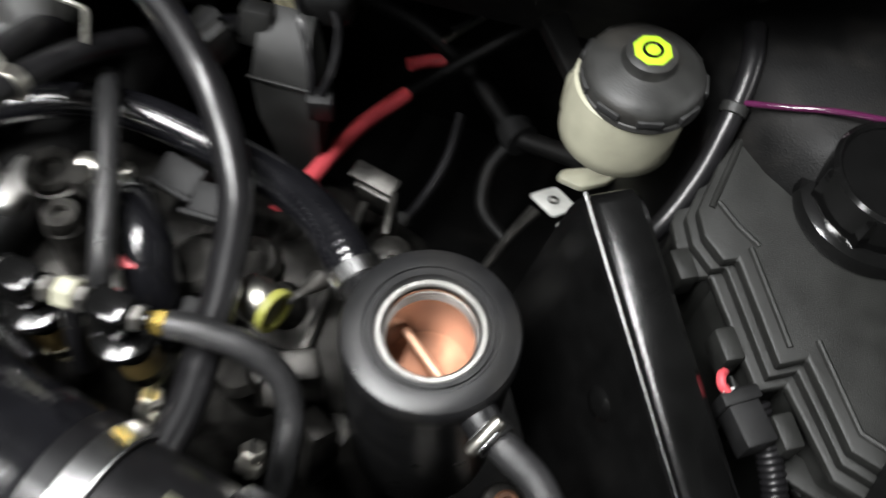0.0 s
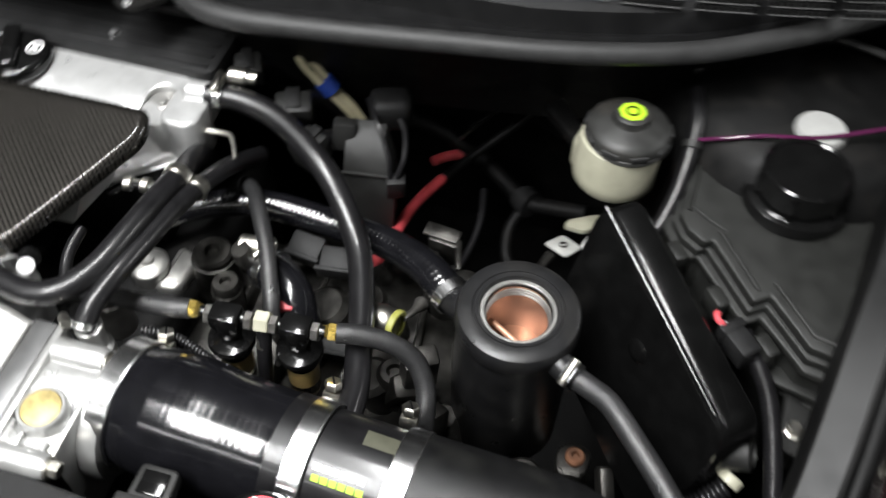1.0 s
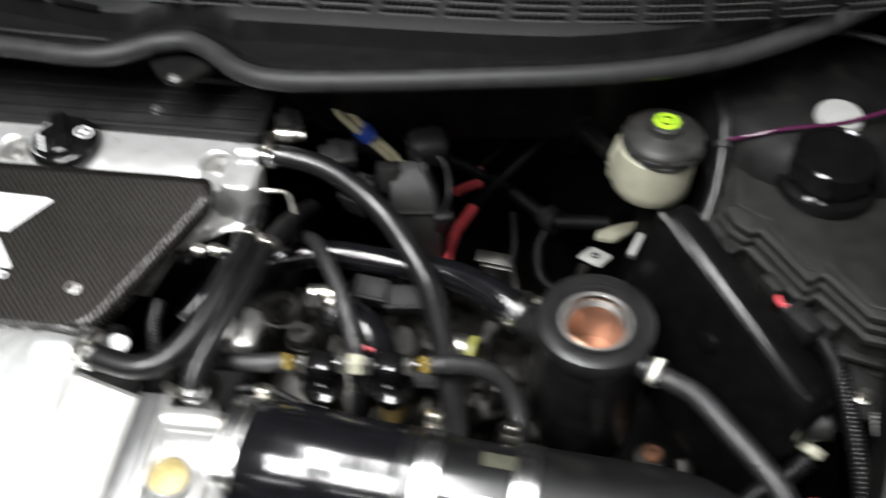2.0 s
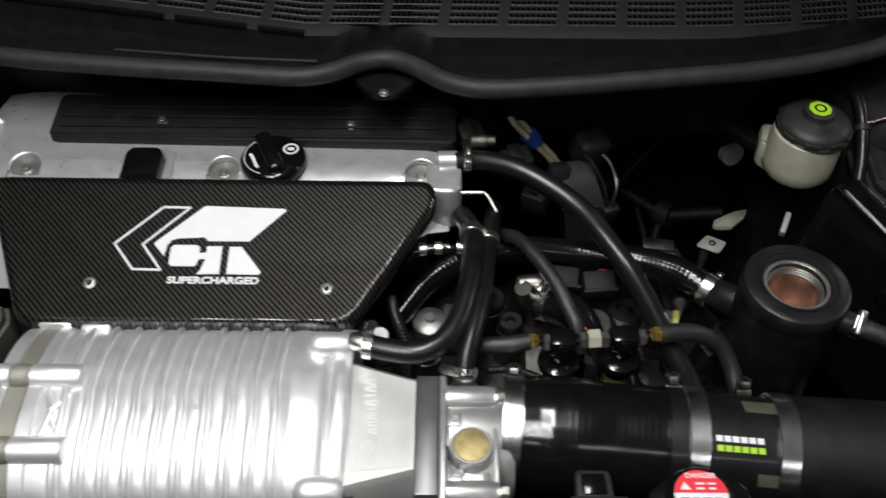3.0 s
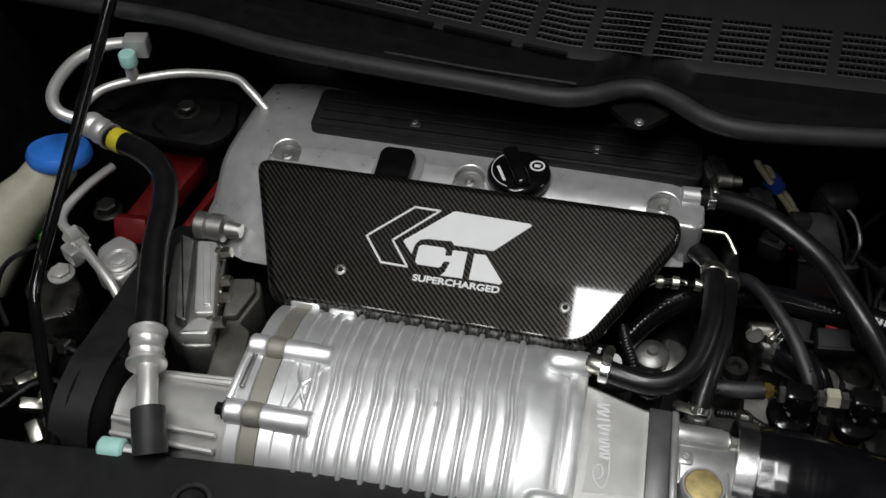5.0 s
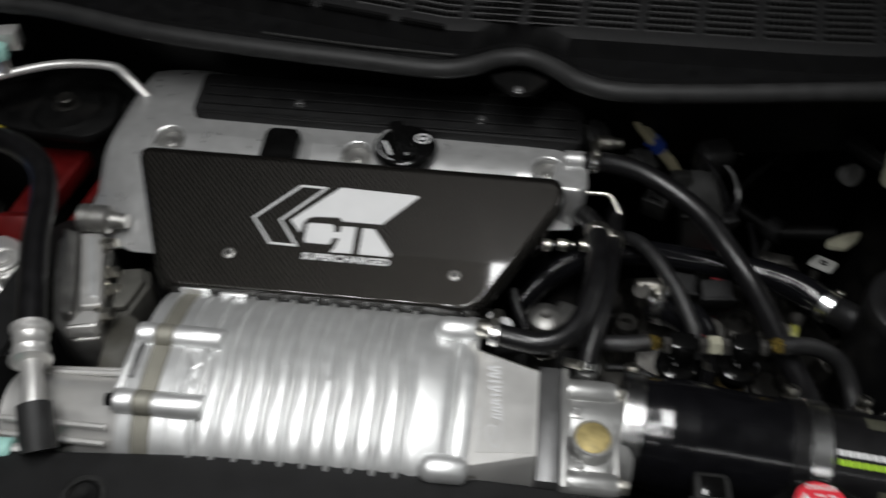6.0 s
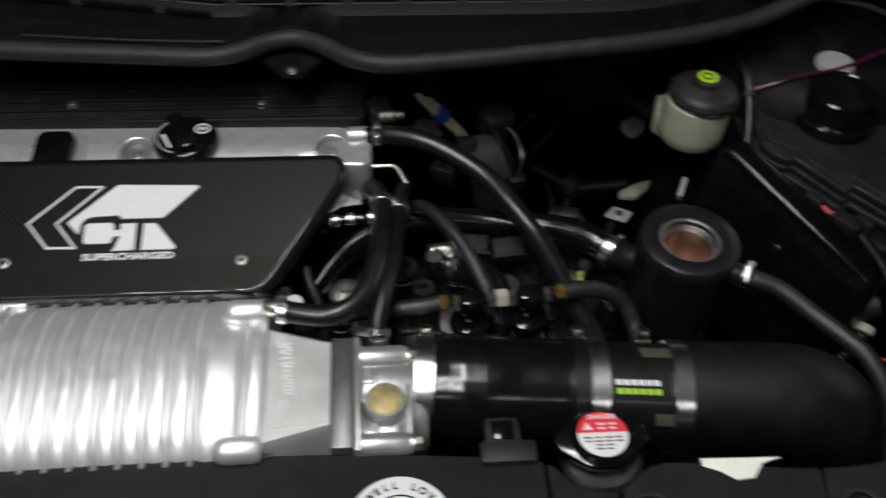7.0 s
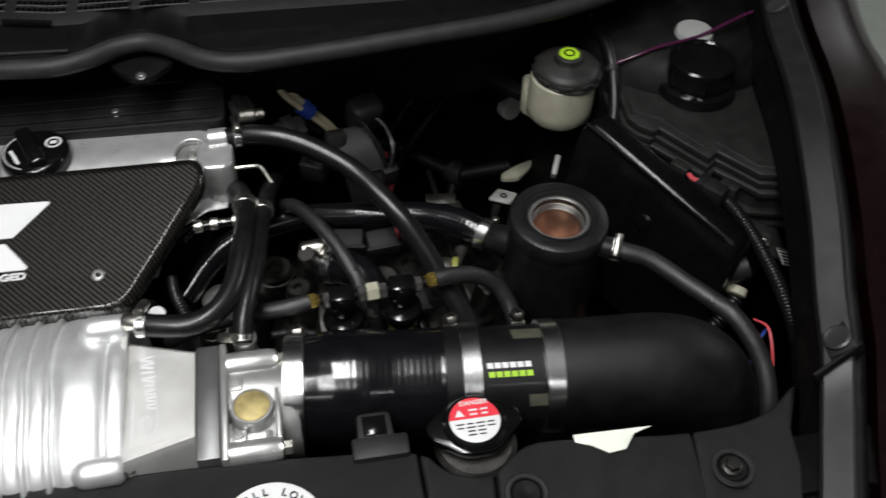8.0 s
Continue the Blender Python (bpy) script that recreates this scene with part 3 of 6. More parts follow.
# ---- carbon cover ----
cf = thing("carbon_cover", "glossy twill carbon fibre engine cover with a white printed emblem", "engine cover")


def cfz(x, y):
    return 0.2813 * (y - 0.167) + 0.881


OUT = [(-0.812, 0.279), (-0.394, 0.278), (-0.390, 0.252), (-0.424, 0.196), (-0.463, 0.135), (-0.754, 0.135), (-0.782, 0.205)]
outline = round_poly(OUT, 0.018, 7)
fine = []
for a_, b_ in zip(outline, outline[1:] + outline[:1]):
    n_ = max(1, int((Vector(b_) - Vector(a_)).length / 0.008))
    fine += [(a_[0] + (b_[0] - a_[0]) * k / n_, a_[1] + (b_[1] - a_[1]) * k / n_) for k in range(n_)]
outline = fine


def inset(poly, d):
    """The outline drawn inwards: by d at the front, by up to three times as much where the rear and the ends roll down."""
    out, k = [], len(poly)
    for i in range(k):
        a, b, c = Vector(poly[i - 3]), Vector(poly[i]), Vector(poly[(i + 3) % k])
        t = (c - a).normalized()
        n_ = Vector((t.y, -t.x))
        w = d * (1 + 1.6 * max(0.0, -n_.y) + 0.6 * abs(n_.x))
        out.append((b.x + n_.x * w, b.y + n_.y * w))
    return out


turn_ = sum(p[0] * q[1] - q[0] * p[1] for p, q in zip(outline, outline[1:] + outline[:1]))
if turn_ > 0:
    outline = outline[::-1]

secs = [[Vector((x, y, cfz(x, y) + dz)) for x, y in inset(outline, d)] for d, dz in ((0.0004, -0.014), (0.0, -0.0075), (0.0002, -0.0058), (0.0006, -0.0043), (0.0012, -0.0029), (0.0019, -0.0018), (0.0027, -0.0009), (0.0034, -0.0003), (0.0039, 0.0), (0.0044, 0.0), (0.0047, 0.0))]
part("shell", loft(secs), CARBON, cf)
tilt = pose(0, 0, 0, math.degrees(math.atan(0.2813)))
for bx, by in ((-0.695, 0.1705), (-0.4865, 0.167)):
    b_ = part("screw", lathe([(0.0056, 0), (0.0056, 0.0008), (0.0042, 0.0018), (0.0030, 0.0018), (0.0028, 0.0004), (0.0005, 0.0004)], pose(bx, by, cfz(bx, by)) @ tilt, n=20), SILVER_CAST, cf)
    part("hex_socket", lathe([(0.0026, 0), (0.0026, 0.0008), (0.0003, 0.0008)], pose(bx, by, cfz(bx, by)) @ tilt, n=6), DARK, b_)


def printed(poly, name="print", material=None, up=0.0006):
    return part(name, prism(poly, 0.0, up, bevel=0, lift=cfz), material or WHITE, cf)


def outline_stroke(pts, w=0.0024, name="print_line"):
    for a, b in zip(pts, pts[1:]):
        a, b = Vector(a), Vector(b)
        d = (b - a).normalized()
        s_ = Vector((-d.y, d.x)) * w / 2
        printed([tuple(a - s_ - d * w * 0.4), tuple(b - s_ + d * w * 0.4), tuple(b + s_ + d * w * 0.4), tuple(a + s_ - d * w * 0.4)], name)


outline_stroke([(-0.6406, 0.2442), (-0.6794, 0.2079), (-0.6597, 0.1836), (-0.6348, 0.1831), (-0.654, 0.2073), (-0.6162, 0.2438), (-0.6406, 0.2442)], 0.0019)
printed([(-0.6035, 0.2448), (-0.6010, 0.2455), (-0.530, 0.2433), (-0.5281, 0.2416), (-0.559, 0.2109), (-0.596, 0.2109), (-0.5972, 0.2125), (-0.5998, 0.2148), (-0.604, 0.2142), (-0.622, 0.2135), (-0.6285, 0.2115), (-0.632, 0.2065), (-0.6335, 0.196), (-0.6436, 0.2072), (-0.6432, 0.2091)])
# the two joined letters of the emblem below the slanted field
printed([(-0.6255, 0.2068), (-0.6052, 0.2069), (-0.6026, 0.205), (-0.602, 0.1993), (-0.5962, 0.1997), (-0.5963, 0.2057), (-0.5825, 0.206), (-0.5825, 0.1797), (-0.6025, 0.1793), (-0.5996, 0.1831), (-0.5967, 0.1922), (-0.5966, 0.1939), (-0.6023, 0.1935), (-0.6039, 0.1881), (-0.6057, 0.1867), (-0.626, 0.1868), (-0.6285, 0.1893), (-0.6282, 0.2045)])
printed([(-0.5758, 0.2055), (-0.5652, 0.2055), (-0.5458, 0.1818), (-0.5474, 0.1793), (-0.5762, 0.1796)])
lettering("SUPERCHARGED", 0.0102, pose(-0.587, 0.1730, cfz(-0.587, 0.1730) + 0.0008) @ tilt @ Matrix.Diagonal((1.06, 0.88, 1, 1)), WHITE, cf, bold=0.00035)
part("stay_pad", prism(round_poly([(-0.700, 0.272), (-0.648, 0.272), (-0.651, 0.338), (-0.700, 0.338)], 0.006), 0.880, 0.8895, bevel=0.002), ALU_COVER, vc)
# black stay under the cover's rear edge
single("cover_stay", prism(round_poly([(-0.692, 0.262), (-0.656, 0.262), (-0.658, 0.322), (-0.664, 0.330), (-0.690, 0.330), (-0.695, 0.322)], 0.004), 0.887, 0.901, bevel=0.003), GLOSS_BLACK, "black plastic stay on the valve cover", "bracket")

# ---- supercharger ----
sc = thing("supercharger", "ribbed silver cast aluminium supercharger", "supercharger")
SEC = [(0.152, 0.72), (0.154, 0.80), (0.152, 0.832), (0.143, 0.853), (0.122, 0.870), (0.09, 0.881), (0.055, 0.884), (0.02, 0.880), (-0.008, 0.869), (-0.026, 0.850), (-0.035, 0.82), (-0.038, 0.77), (-0.036, 0.72)]
secp = [Vector((0, p.x, p.y)) for p in smooth_points([(a, b, 0) for a, b in SEC], 6)]


def sc_section(x, grow, wave=0.0):
    """One slice of the housing; wave lets the ribs jog sideways along the middle line."""
    mid, out = Vector((0, 0.05, 0.79)), []
    for p in secp:
        d = p - mid
        q = p + d.normalized() * grow
        out.append(Vector((x + wave * 0.0018 * math.tanh((0.051 - p.y) / 0.011), q.y, q.z)))
    return out


RIB = tuple((s_ * dx, g_) for s_, half in ((-1, ((0.0078, 0.0004), (0.0060, 0.0003), (0.0046, 0.0), (0.0039, -0.0006), (0.0034, -0.0011), (0.0030, -0.0010), (0.0027, 0.0), (0.0024, 0.0018), (0.0020, 0.0030), (0.0012, 0.0037), (0.0, 0.0039))), (1, ((0.0012, 0.0037), (0.0020, 0.0030), (0.0024, 0.0018), (0.0027, 0.0), (0.0030, -0.0010), (0.0034, -0.0011), (0.0039, -0.0006), (0.0046, 0.0), (0.0060, 0.0003), (0.0078, 0.0004)))) for dx, g_ in half)
secs = [sc_section(-0.712, 0.0), sc_section(-0.706, 0.0)]
for k in range(10):
    secs += [sc_section(-0.682 + 0.0184 * k + dx, g_, 1.0) for dx, g_ in RIB]
secs += [sc_section(-0.5065, 0.0010, 0.6), sc_section(-0.503, 0.0012, 0.2), sc_section(-0.499, 0.0008), sc_section(-0.494, 0.0001), sc_section(-0.489, -0.0007), sc_section(-0.484, -0.0016), sc_section(-0.479, -0.0028), sc_section(-0.4755, -0.0052), sc_section(-0.472, -0.0070)]
part("ribbed_housing", loft(secs), ALU, sc)
part("outlet_flange", loft([sc_section(-0.474, -0.006), sc_section(-0.4735, -0.002), sc_section(-0.472, 0.0006), sc_section(-0.4695, 0.0014), sc_section(-0.466, 0.0014), sc_section(-0.4635, 0.0006), sc_section(-0.460, 0.0002), sc_section(-0.4585, -0.001)]), ALU, sc)
part("inlet_plate", loft([sc_section(-0.744, -0.004), sc_section(-0.742, 0.0), sc_section(-0.7305, 0.001), sc_section(-0.729, -0.001)]), ALU, sc)
part("bearing_plate", loft([sc_section(-0.729, -0.003), sc_section(-0.7285, 0.0005), sc_section(-0.7145, 0.0005), sc_section(-0.714, -0.003)]), GASKET, sc)
part("front_ring", loft([sc_section(-0.714, -0.003), sc_section(-0.713, 0.002), sc_section(-0.702, 0.002), sc_section(-0.700, -0.002)]), ALU, sc)
for by, bz in ((0.070, 0.884), (0.007, 0.878)):
    for x0, x1, mt, nm in ((-0.745, -0.729, ALU, "boss"), (-0.729, -0.714, GASKET, "boss_collar"), (-0.714, -0.672, ALU, "boss")):
        part(nm, lathe([(0.0085, 0), (0.0105, 0.002), (0.0105, x1 - x0 - 0.002), (0.009, x1 - x0)], along((x0, by, bz), (x1, by, bz)), n=20), mt, sc)
bolt((-0.745, 0.007, 0.878), (-1, 0, 0), 0.006, 0.008, DARK, sc)
for by, bz in ((0.145, 0.86), (0.15, 0.84)):
    part("edge_lug", box((0.03, 0.014, 0.02), pose(-0.72, by - 0.004, bz), bevel=0.004), ALU, sc)
for k in range(9):
    xx = -0.6728 + 0.0184 * k
    part("cast_pad", box((0.0088, 0.010, 0.004), pose(xx - 0.003, 0.1405, 0.8605, -38, 0, 0), bevel=0.0018), ALU, sc)
for k, (px, py) in enumerate(((-0.6145, 0.054), (-0.596, 0.055), (-0.5775, 0.043), (-0.559, 0.056))):
    part("mould_mark", box((0.0035, 0.0045, 0.0012), pose(px, py, 0.8838, 0, 0, 8), bevel=0.0005, seg=1), ALU, sc)
# corner webs between the two long bosses
part("end_web", tube([(-0.697, 0.060, 0.8825), (-0.694, 0.047, 0.8838), (-0.690, 0.036, 0.8832), (-0.694, 0.018, 0.880)], 0.0024, n=8), ALU, sc)
part("end_web", tube([(-0.676, 0.060, 0.8825), (-0.684, 0.046, 0.8838), (-0.690, 0.036, 0.8832), (-0.680, 0.018, 0.880)], 0.0022, n=8), ALU, sc)
part("end_web", tube([(-0.698, 0.092, 0.8785), (-0.694, 0.120, 0.8705), (-0.690, 0.137, 0.860)], 0.0024, n=8), ALU, sc)
part("corner_pad", box((0.026, 0.016, 0.008), pose(-0.684, 0.138, 0.8615, -38, 0, 0), bevel=0.003, seg=3), ALU, sc)
for by, bz in ((0.108, 0.878), (-0.016, 0.861)):
    part("flange_boss", lathe([(0.004, -0.009), (0.008, -0.007), (0.0108, -0.003), (0.0118, 0.002), (0.0115, 0.026), (0.009, 0.030)], along((-0.489, by, bz), (-0.455, by, bz)), n=24), ALU, sc)
    bolt((-0.4585, by, bz), (1, 0, 0), 0.0055, 0.007, ZINC, sc)
part("frame_bar", box((0.006, 0.062, 0.012), pose(-0.7455, 0.046, 0.878), bevel=0.002), ALU, sc)
part("frame_slot", box((0.004, 0.040, 0.004), pose(-0.7375, 0.046, 0.8852), bevel=0.001), SPACER, sc)
# drive snout with long ribs
part("snout", lathe([(0.034, 0), (0.037, 0.002), (0.037, 0.02), (0.040, 0.024), (0.044, 0.13)], along((-0.850, 0.020, 0.822), (-0.72, 0.020, 0.822)), n=40), ALU_FLAT, sc)
for ay, az in ((0.043, 0.862), (0.05, 0.856), (-0.008, 0.86), (-0.018, 0.851), (0.062, 0.838)):
    part("snout_rib", tube([(-0.846, ay * 0.9 + 0.002, az - 0.006), (-0.752, ay, az)], 0.0028, n=8), ALU_FLAT, sc)
part("pulley", lathe([(0.046, 0), (0.05, 0.003), (0.047, 0.006), (0.047, 0.026), (0.05, 0.029), (0.046, 0.032), (0.03, 0.036)], along((-0.888, 0.02, 0.822), (-0.8, 0.02, 0.822)), n=40), DARK, sc)
part("nose_mount", box((0.02, 0.09, 0.10), pose(-0.738, 0.03, 0.79), bevel=0.006), ALU_FLAT, sc)

# ---- intake adapter and throttle body ----
ad = thing("intake_adapter", "machined aluminium intake adapter plate with engraved lettering field", "adapter")
part("body", loft([[Vector((x, y, z)) for y, z in ((y0, 0.75), (y0, zt - 0.006), (y0 + 0.004, zt), (y1 - 0.006, zt), (y1, zt - 0.006), (y1, 0.75))] for x, y0, y1, zt in ((-0.4585, -0.022, 0.098, 0.873), (-0.452, -0.020, 0.096, 0.873), (-0.41, -0.006, 0.0855, 0.869), (-0.406, -0.005, 0.085, 0.869))]), ALU_FLAT, ad)
FIELD = lambda x, y: 0.8732 - 0.1 * (x + 0.452)
part("engraved_field", prism([(-0.4585 + 0.005, -0.006), (-0.4105, 0.0005), (-0.4105, 0.0795), (-0.4535, 0.081)], 0.0, 0.0006, lift=FIELD), ALU_FLAT, ad)
for k in range(8):
    yy = 0.0765 - 0.0066 * k
    for dx, dy, ln, turn in ((0.0, 0.0, 0.0108, 12), (0.0, -0.0030, 0.0100, -10)) if k not in (2, 4) else ((0.0, -0.0012, 0.0108, 4),):
        part("engraved_bar", box((ln * (1 if k < 4 else 0.72), 0.0021, 0.0005), pose(-0.4438 + dx + 0.0007 * k, yy + dy, FIELD(-0.4438, 0) + 0.0008, 0, 5.7, turn), bevel=0), WHITE, ad)
part("engraved_swoosh", tube([(x, y, FIELD(x, y) + 0.0007) for x, y in ((-0.4365, 0.042), (-0.4345, 0.028), (-0.434, 0.012), (-0.438, 0.001), (-0.443, 0.005), (-0.446, 0.012), (-0.445, 0.019), (-0.440, 0.020), (-0.4385, 0.012), (-0.442, 0.008))], 0.0006, n=6, per=4), WHITE, ad)
for py, ln in ((0.026, 0.018), (0.006, 0.018)):
    part("engraved_line", box((0.0010, ln, 0.0004), pose(-0.4565 + 0.004, py, FIELD(-0.4525, 0) + 0.0008, 0, 5.7, -3), bevel=0), WHITE, ad)
part("spacer_plate", box((0.0185, 0.108, 0.12), pose(-0.3965, 0.033, 0.806), bevel=0.0015), SPACER, ad)

tb = thing("throttle_body", "cast aluminium throttle body with a yellow shaft disc", "throttle body")
part("flange", box((0.0065, 0.112, 0.118), pose(-0.3838, 0.032, 0.8075), bevel=0.002), ALU_CAST, tb)
part("housing", box((0.038, 0.074, 0.108), pose(-0.3605, 0.028, 0.8035), bevel=0.004, seg=3), ALU_CAST, tb)
part("bore", lathe([(0.044, 0), (0.047, 0.003), (0.047, 0.05), (0.045, 0.056)], along((-0.382, 0.05, 0.815), (-0.3, 0.05, 0.815)), n=40), ALU_CAST, tb)
part("shaft_boss", lathe([(0.0185, -0.02), (0.0178, 0.004), (0.0172, 0.0085), (0.0162, 0.0100), (0.0146, 0.0100), (0.0139, 0.0084)], pose(-0.3615, 0.0195, 0.8605), n=40), ALU_CAST, tb)
part("shaft_disc", lathe([(0.0139, 0), (0.0139, 0.0010), (0.0130, 0.0016)], pose(-0.3615, 0.0195, 0.8690), n=40), GOLD_DISC, tb, "yellow zinc-plated disc")
for yy, rr in ((0.070, 0.0112), (-0.0145, 0.0098)):
    part("cross_pipe", lathe([(rr * 0.9, 0), (rr, 0.001), (rr, 0.036), (rr * 0.9, 0.0385), (rr * 0.9, 0.041)], along((-0.382, yy, 0.8565), (-0.3, yy, 0.8565)), n=24), ALU_CAST, tb)
    bolt((-0.3415, yy, 0.8565), (1, 0, 0), 0.0062, 0.009, ZINC, tb)
part("end_flange", box((0.0045, 0.082, 0.07), pose(-0.3420, 0.030, 0.826), bevel=0.0015), ALU_CAST, tb)
for px, py, sx_, sy_ in ((-0.3745, 0.0475, 0.0115, 0.0125), (-0.3730, -0.0020, 0.0115, 0.0110)):
    pd_ = part("pad", box((sx_, sy_, 0.007), pose(px, py, 0.8595), bevel=0.0012), ALU_CAST, tb)
    part("pad_ring", ring(0.0036, 0.0022, 0.0012, pose(px, py, 0.8628), n=18, ch=0.0004), ALU_CAST, pd_)
part("pad", box((0.0055, 0.017, 0.007), pose(-0.3500, -0.0080, 0.8592), bevel=0.0012), ALU_CAST, tb)
part("wall", box((0.0030, 0.030, 0.006), pose(-0.3795, 0.0385, 0.8590), bevel=0.001), ALU_CAST, tb)
part("wall", box((0.0030, 0.022, 0.006), pose(-0.3795, 0.0000, 0.8590), bevel=0.001), ALU_CAST, tb)
part("wall", box((0.0250, 0.0030, 0.005), pose(-0.3600, 0.0560, 0.8588), bevel=0.001), ALU_CAST, tb)
part("vacuum_nipple", lathe([(0.0125, -0.03), (0.0125, 0.0), (0.0095, 0.003), (0.0095, 0.020), (0.0105, 0.022), (0.0105, 0.027), (0.0075, 0.028)], pose(-0.366, 0.092, 0.838), n=24), ALU_CAST, tb)

# ---- intake pipe ----
ip = thing("intake_pipe", "black intake pipe with ribbed silicone coupler and steel band clamps", "intake pipe")


def axis_y(x):
    return 0.062 - 0.087 * (x + 0.33)


AZ = 0.822
part("coupler", tube([(x, axis_y(x), AZ) for x in (-0.335, -0.318, -0.305, -0.294, -0.282)], [0.0465, 0.0465, 0.0485, 0.0495, 0.0495], n=48), RUBBER_GLOSS, ip, "glossy black silicone coupler")
part("ribbed_coupler", tube([(x, axis_y(x), AZ) for x in np.linspace(-0.283, -0.196, 10)], [0.0495, 0.0495, 0.049, 0.048, 0.0472, 0.047, 0.047, 0.047, 0.047, 0.0475], n=48, ribs=0.0052, depth=0.0013), RUBBER_GLOSS, ip)
part("sleeve_end", tube([(x, axis_y(x), AZ) for x in (-0.2, -0.17)], 0.0478, n=48), RUBBER, ip)
part("printed_sleeve", tube([(x, axis_y(x), AZ) for x in (-0.171, -0.105)], 0.0455, n=48), RUBBER, ip)
part("main_pipe", tube([(x, axis_y(x), AZ) for x in (-0.112, -0.06, -0.01)] + [(0.016, 0.030, 0.816), (0.034, 0.027, 0.798), (0.044, 0.023, 0.765), (0.048, 0.02, 0.72), (0.048, 0.02, 0.6)], [0.0485, 0.0495, 0.05, 0.050, 0.050, 0.050, 0.050, 0.050], n=48), PIPE_BLACK, ip, "matt black intake pipe")
for cx, w_ in ((-0.3265, 0.017), (-0.1785, 0.0165), (-0.1085, 0.0165)):
    rr = 0.0478 if cx < -0.3 else 0.0488
    part("band_clamp", ring(rr + 0.0014, rr - 0.002, w_, along((cx - w_ / 2, axis_y(cx), AZ), (cx, axis_y(cx + w_ / 2), AZ)), n=56), STEEL, ip, "bright steel band clamp")
for cx, ty, tz in ((-0.322, 0.118, 0.828), (-0.183, 0.112, 0.826), (-0.121, 0.108, 0.825)):
    sm_ = along((cx, ty - 0.004, tz), (cx, ty + 0.02, tz + 0.05))
    sc_ = part("clamp_screw", lathe([(0.003, -0.012), (0.003, 0.003), (0.0066, 0.003), (0.0070, 0.004), (0.0070, 0.0085), (0.0058, 0.0100), (0.001, 0.0102)], sm_, n=6), ZINC, ip)
    part("slot", box((0.0016, 0.011, 0.0006), sm_ @ pose(0, 0, 0.0102, 0, 0, 25), bevel=0), DARK, sc_)
    part("screw_housing", box((0.014, 0.009, 0.010), sm_ @ pose(0, 0, -0.004), bevel=0.002), ZINC, sc_)


def pipe_print(x0, x1, a0, a1, r, material, name):
    """A printed patch wrapped on the pipe between angles a0 and a1 (degrees from the front, upwards)."""
    bm = bmesh.new()
    g = [[bm.verts.new((x, axis_y(x) - r * math.cos(radians(a)), AZ + r * math.sin(radians(a)))) for a in np.linspace(a0, a1, 5)] for x in np.linspace(x0, x1, 3)]
    for p, q in zip(g, g[1:]):
        for k in range(4):
            bm.faces.new((p[k], p[k + 1], q[k + 1], q[k]))
    return part(name, bm, material, ip)


for k in range(6):
    x0 = -0.1675 + k * 0.0064
    pipe_print(x0, x0 + 0.0052, 65.5, 71.5, 0.0459, WHITE, "printed_bar")
    pipe_print(x0 + 0.0004, x0 + 0.0056, 56, 62, 0.0459, GREEN_PRINT, "printed_bar")
PATCH = mat("olive_print", (0.06, 0.06, 0.042), 0.5)
pipe_print(-0.140, -0.112, 100, 118, 0.0459, PATCH, "print_patch")
pipe_print(-0.135, -0.112, 22, 36, 0.0459, PATCH, "print_patch")

# ---- radiator cap ----
rc = thing("coolant_filler_cap", "black pressure cap with a red and white warning sticker", "filler cap")
rm = pose(-0.188, -0.018, 0.850)
part("neck", lathe([(0.024, -0.05), (0.024, -0.02), (0.033, -0.016), (0.034, -0.008), (0.030, -0.004)], rm @ pose(0, -0.008, 0)), ALU_DARK, rc)
part("cap_plate", prism(round_poly([(-0.040, 0.004), (-0.012, 0.026), (0.012, 0.026), (0.037, 0.012), (0.040, -0.002), (0.014, -0.027), (-0.012, -0.027), (-0.038, -0.008)], 0.008), 0.0, 0.009, rm, bevel=0.002), GLOSS_BLACK, rc)
part("cap_dome", lathe([(0.026, 0.008), (0.026, 0.010), (0.0235, 0.0125), (0.004, 0.0135)], rm, n=40), GLOSS_BLACK, rc)
sr = 0.0205
st_ = part("sticker", lathe([(sr, 0), (sr, 0.0005), (sr - 0.0005, 0.0006)], rm @ pose(0, 0, 0.0136), n=48), WHITE, rc, "red and white warning sticker")
half = [(sr * math.cos(a), sr * math.sin(a)) for a in np.linspace(0.08, math.pi - 0.08, 24)]
part("red_field", prism(half, 0.0143, 0.0147, rm), RED_PRINT, st_)
lettering("DANGER", 0.0058, rm @ pose(0.0015, 0.0155, 0.0150), WHITE, st_, bold=0.0001)
part("triangle", prism([(-0.0155, 0.004), (-0.0075, 0.004), (-0.0115, 0.0105)], 0.0147, 0.0150, rm), WHITE, st_)
for k, (xx, yy, w_) in enumerate(((0.0, 0.009, 0.007), (0.009, 0.009, 0.006), (0.0, 0.005, 0.006), (0.009, 0.005, 0.005))):
    part("text_bar", box((w_, 0.0016, 0.0004), rm @ pose(xx, yy, 0.0149), bevel=0), WHITE, st_)
for k in range(5):
    for j in range(4):
        w_ = (0.0068, 0.0055, 0.0075, 0.006)[(j + k) % 4]
        if abs(-0.0125 + j * 0.0083) + 0.003 < math.sqrt(max(0, (sr - 0.003) ** 2 - (-0.003 - k * 0.0034) ** 2)):
            part("text_bar", box((w_, 0.0012, 0.0004), rm @ pose(-0.0125 + j * 0.0083, -0.003 - k * 0.0034, 0.0143), bevel=0), PLASTIC_GREY, st_)
br = thing("hose_bracket", "black plastic bracket with a square window on the radiator edge", "bracket")
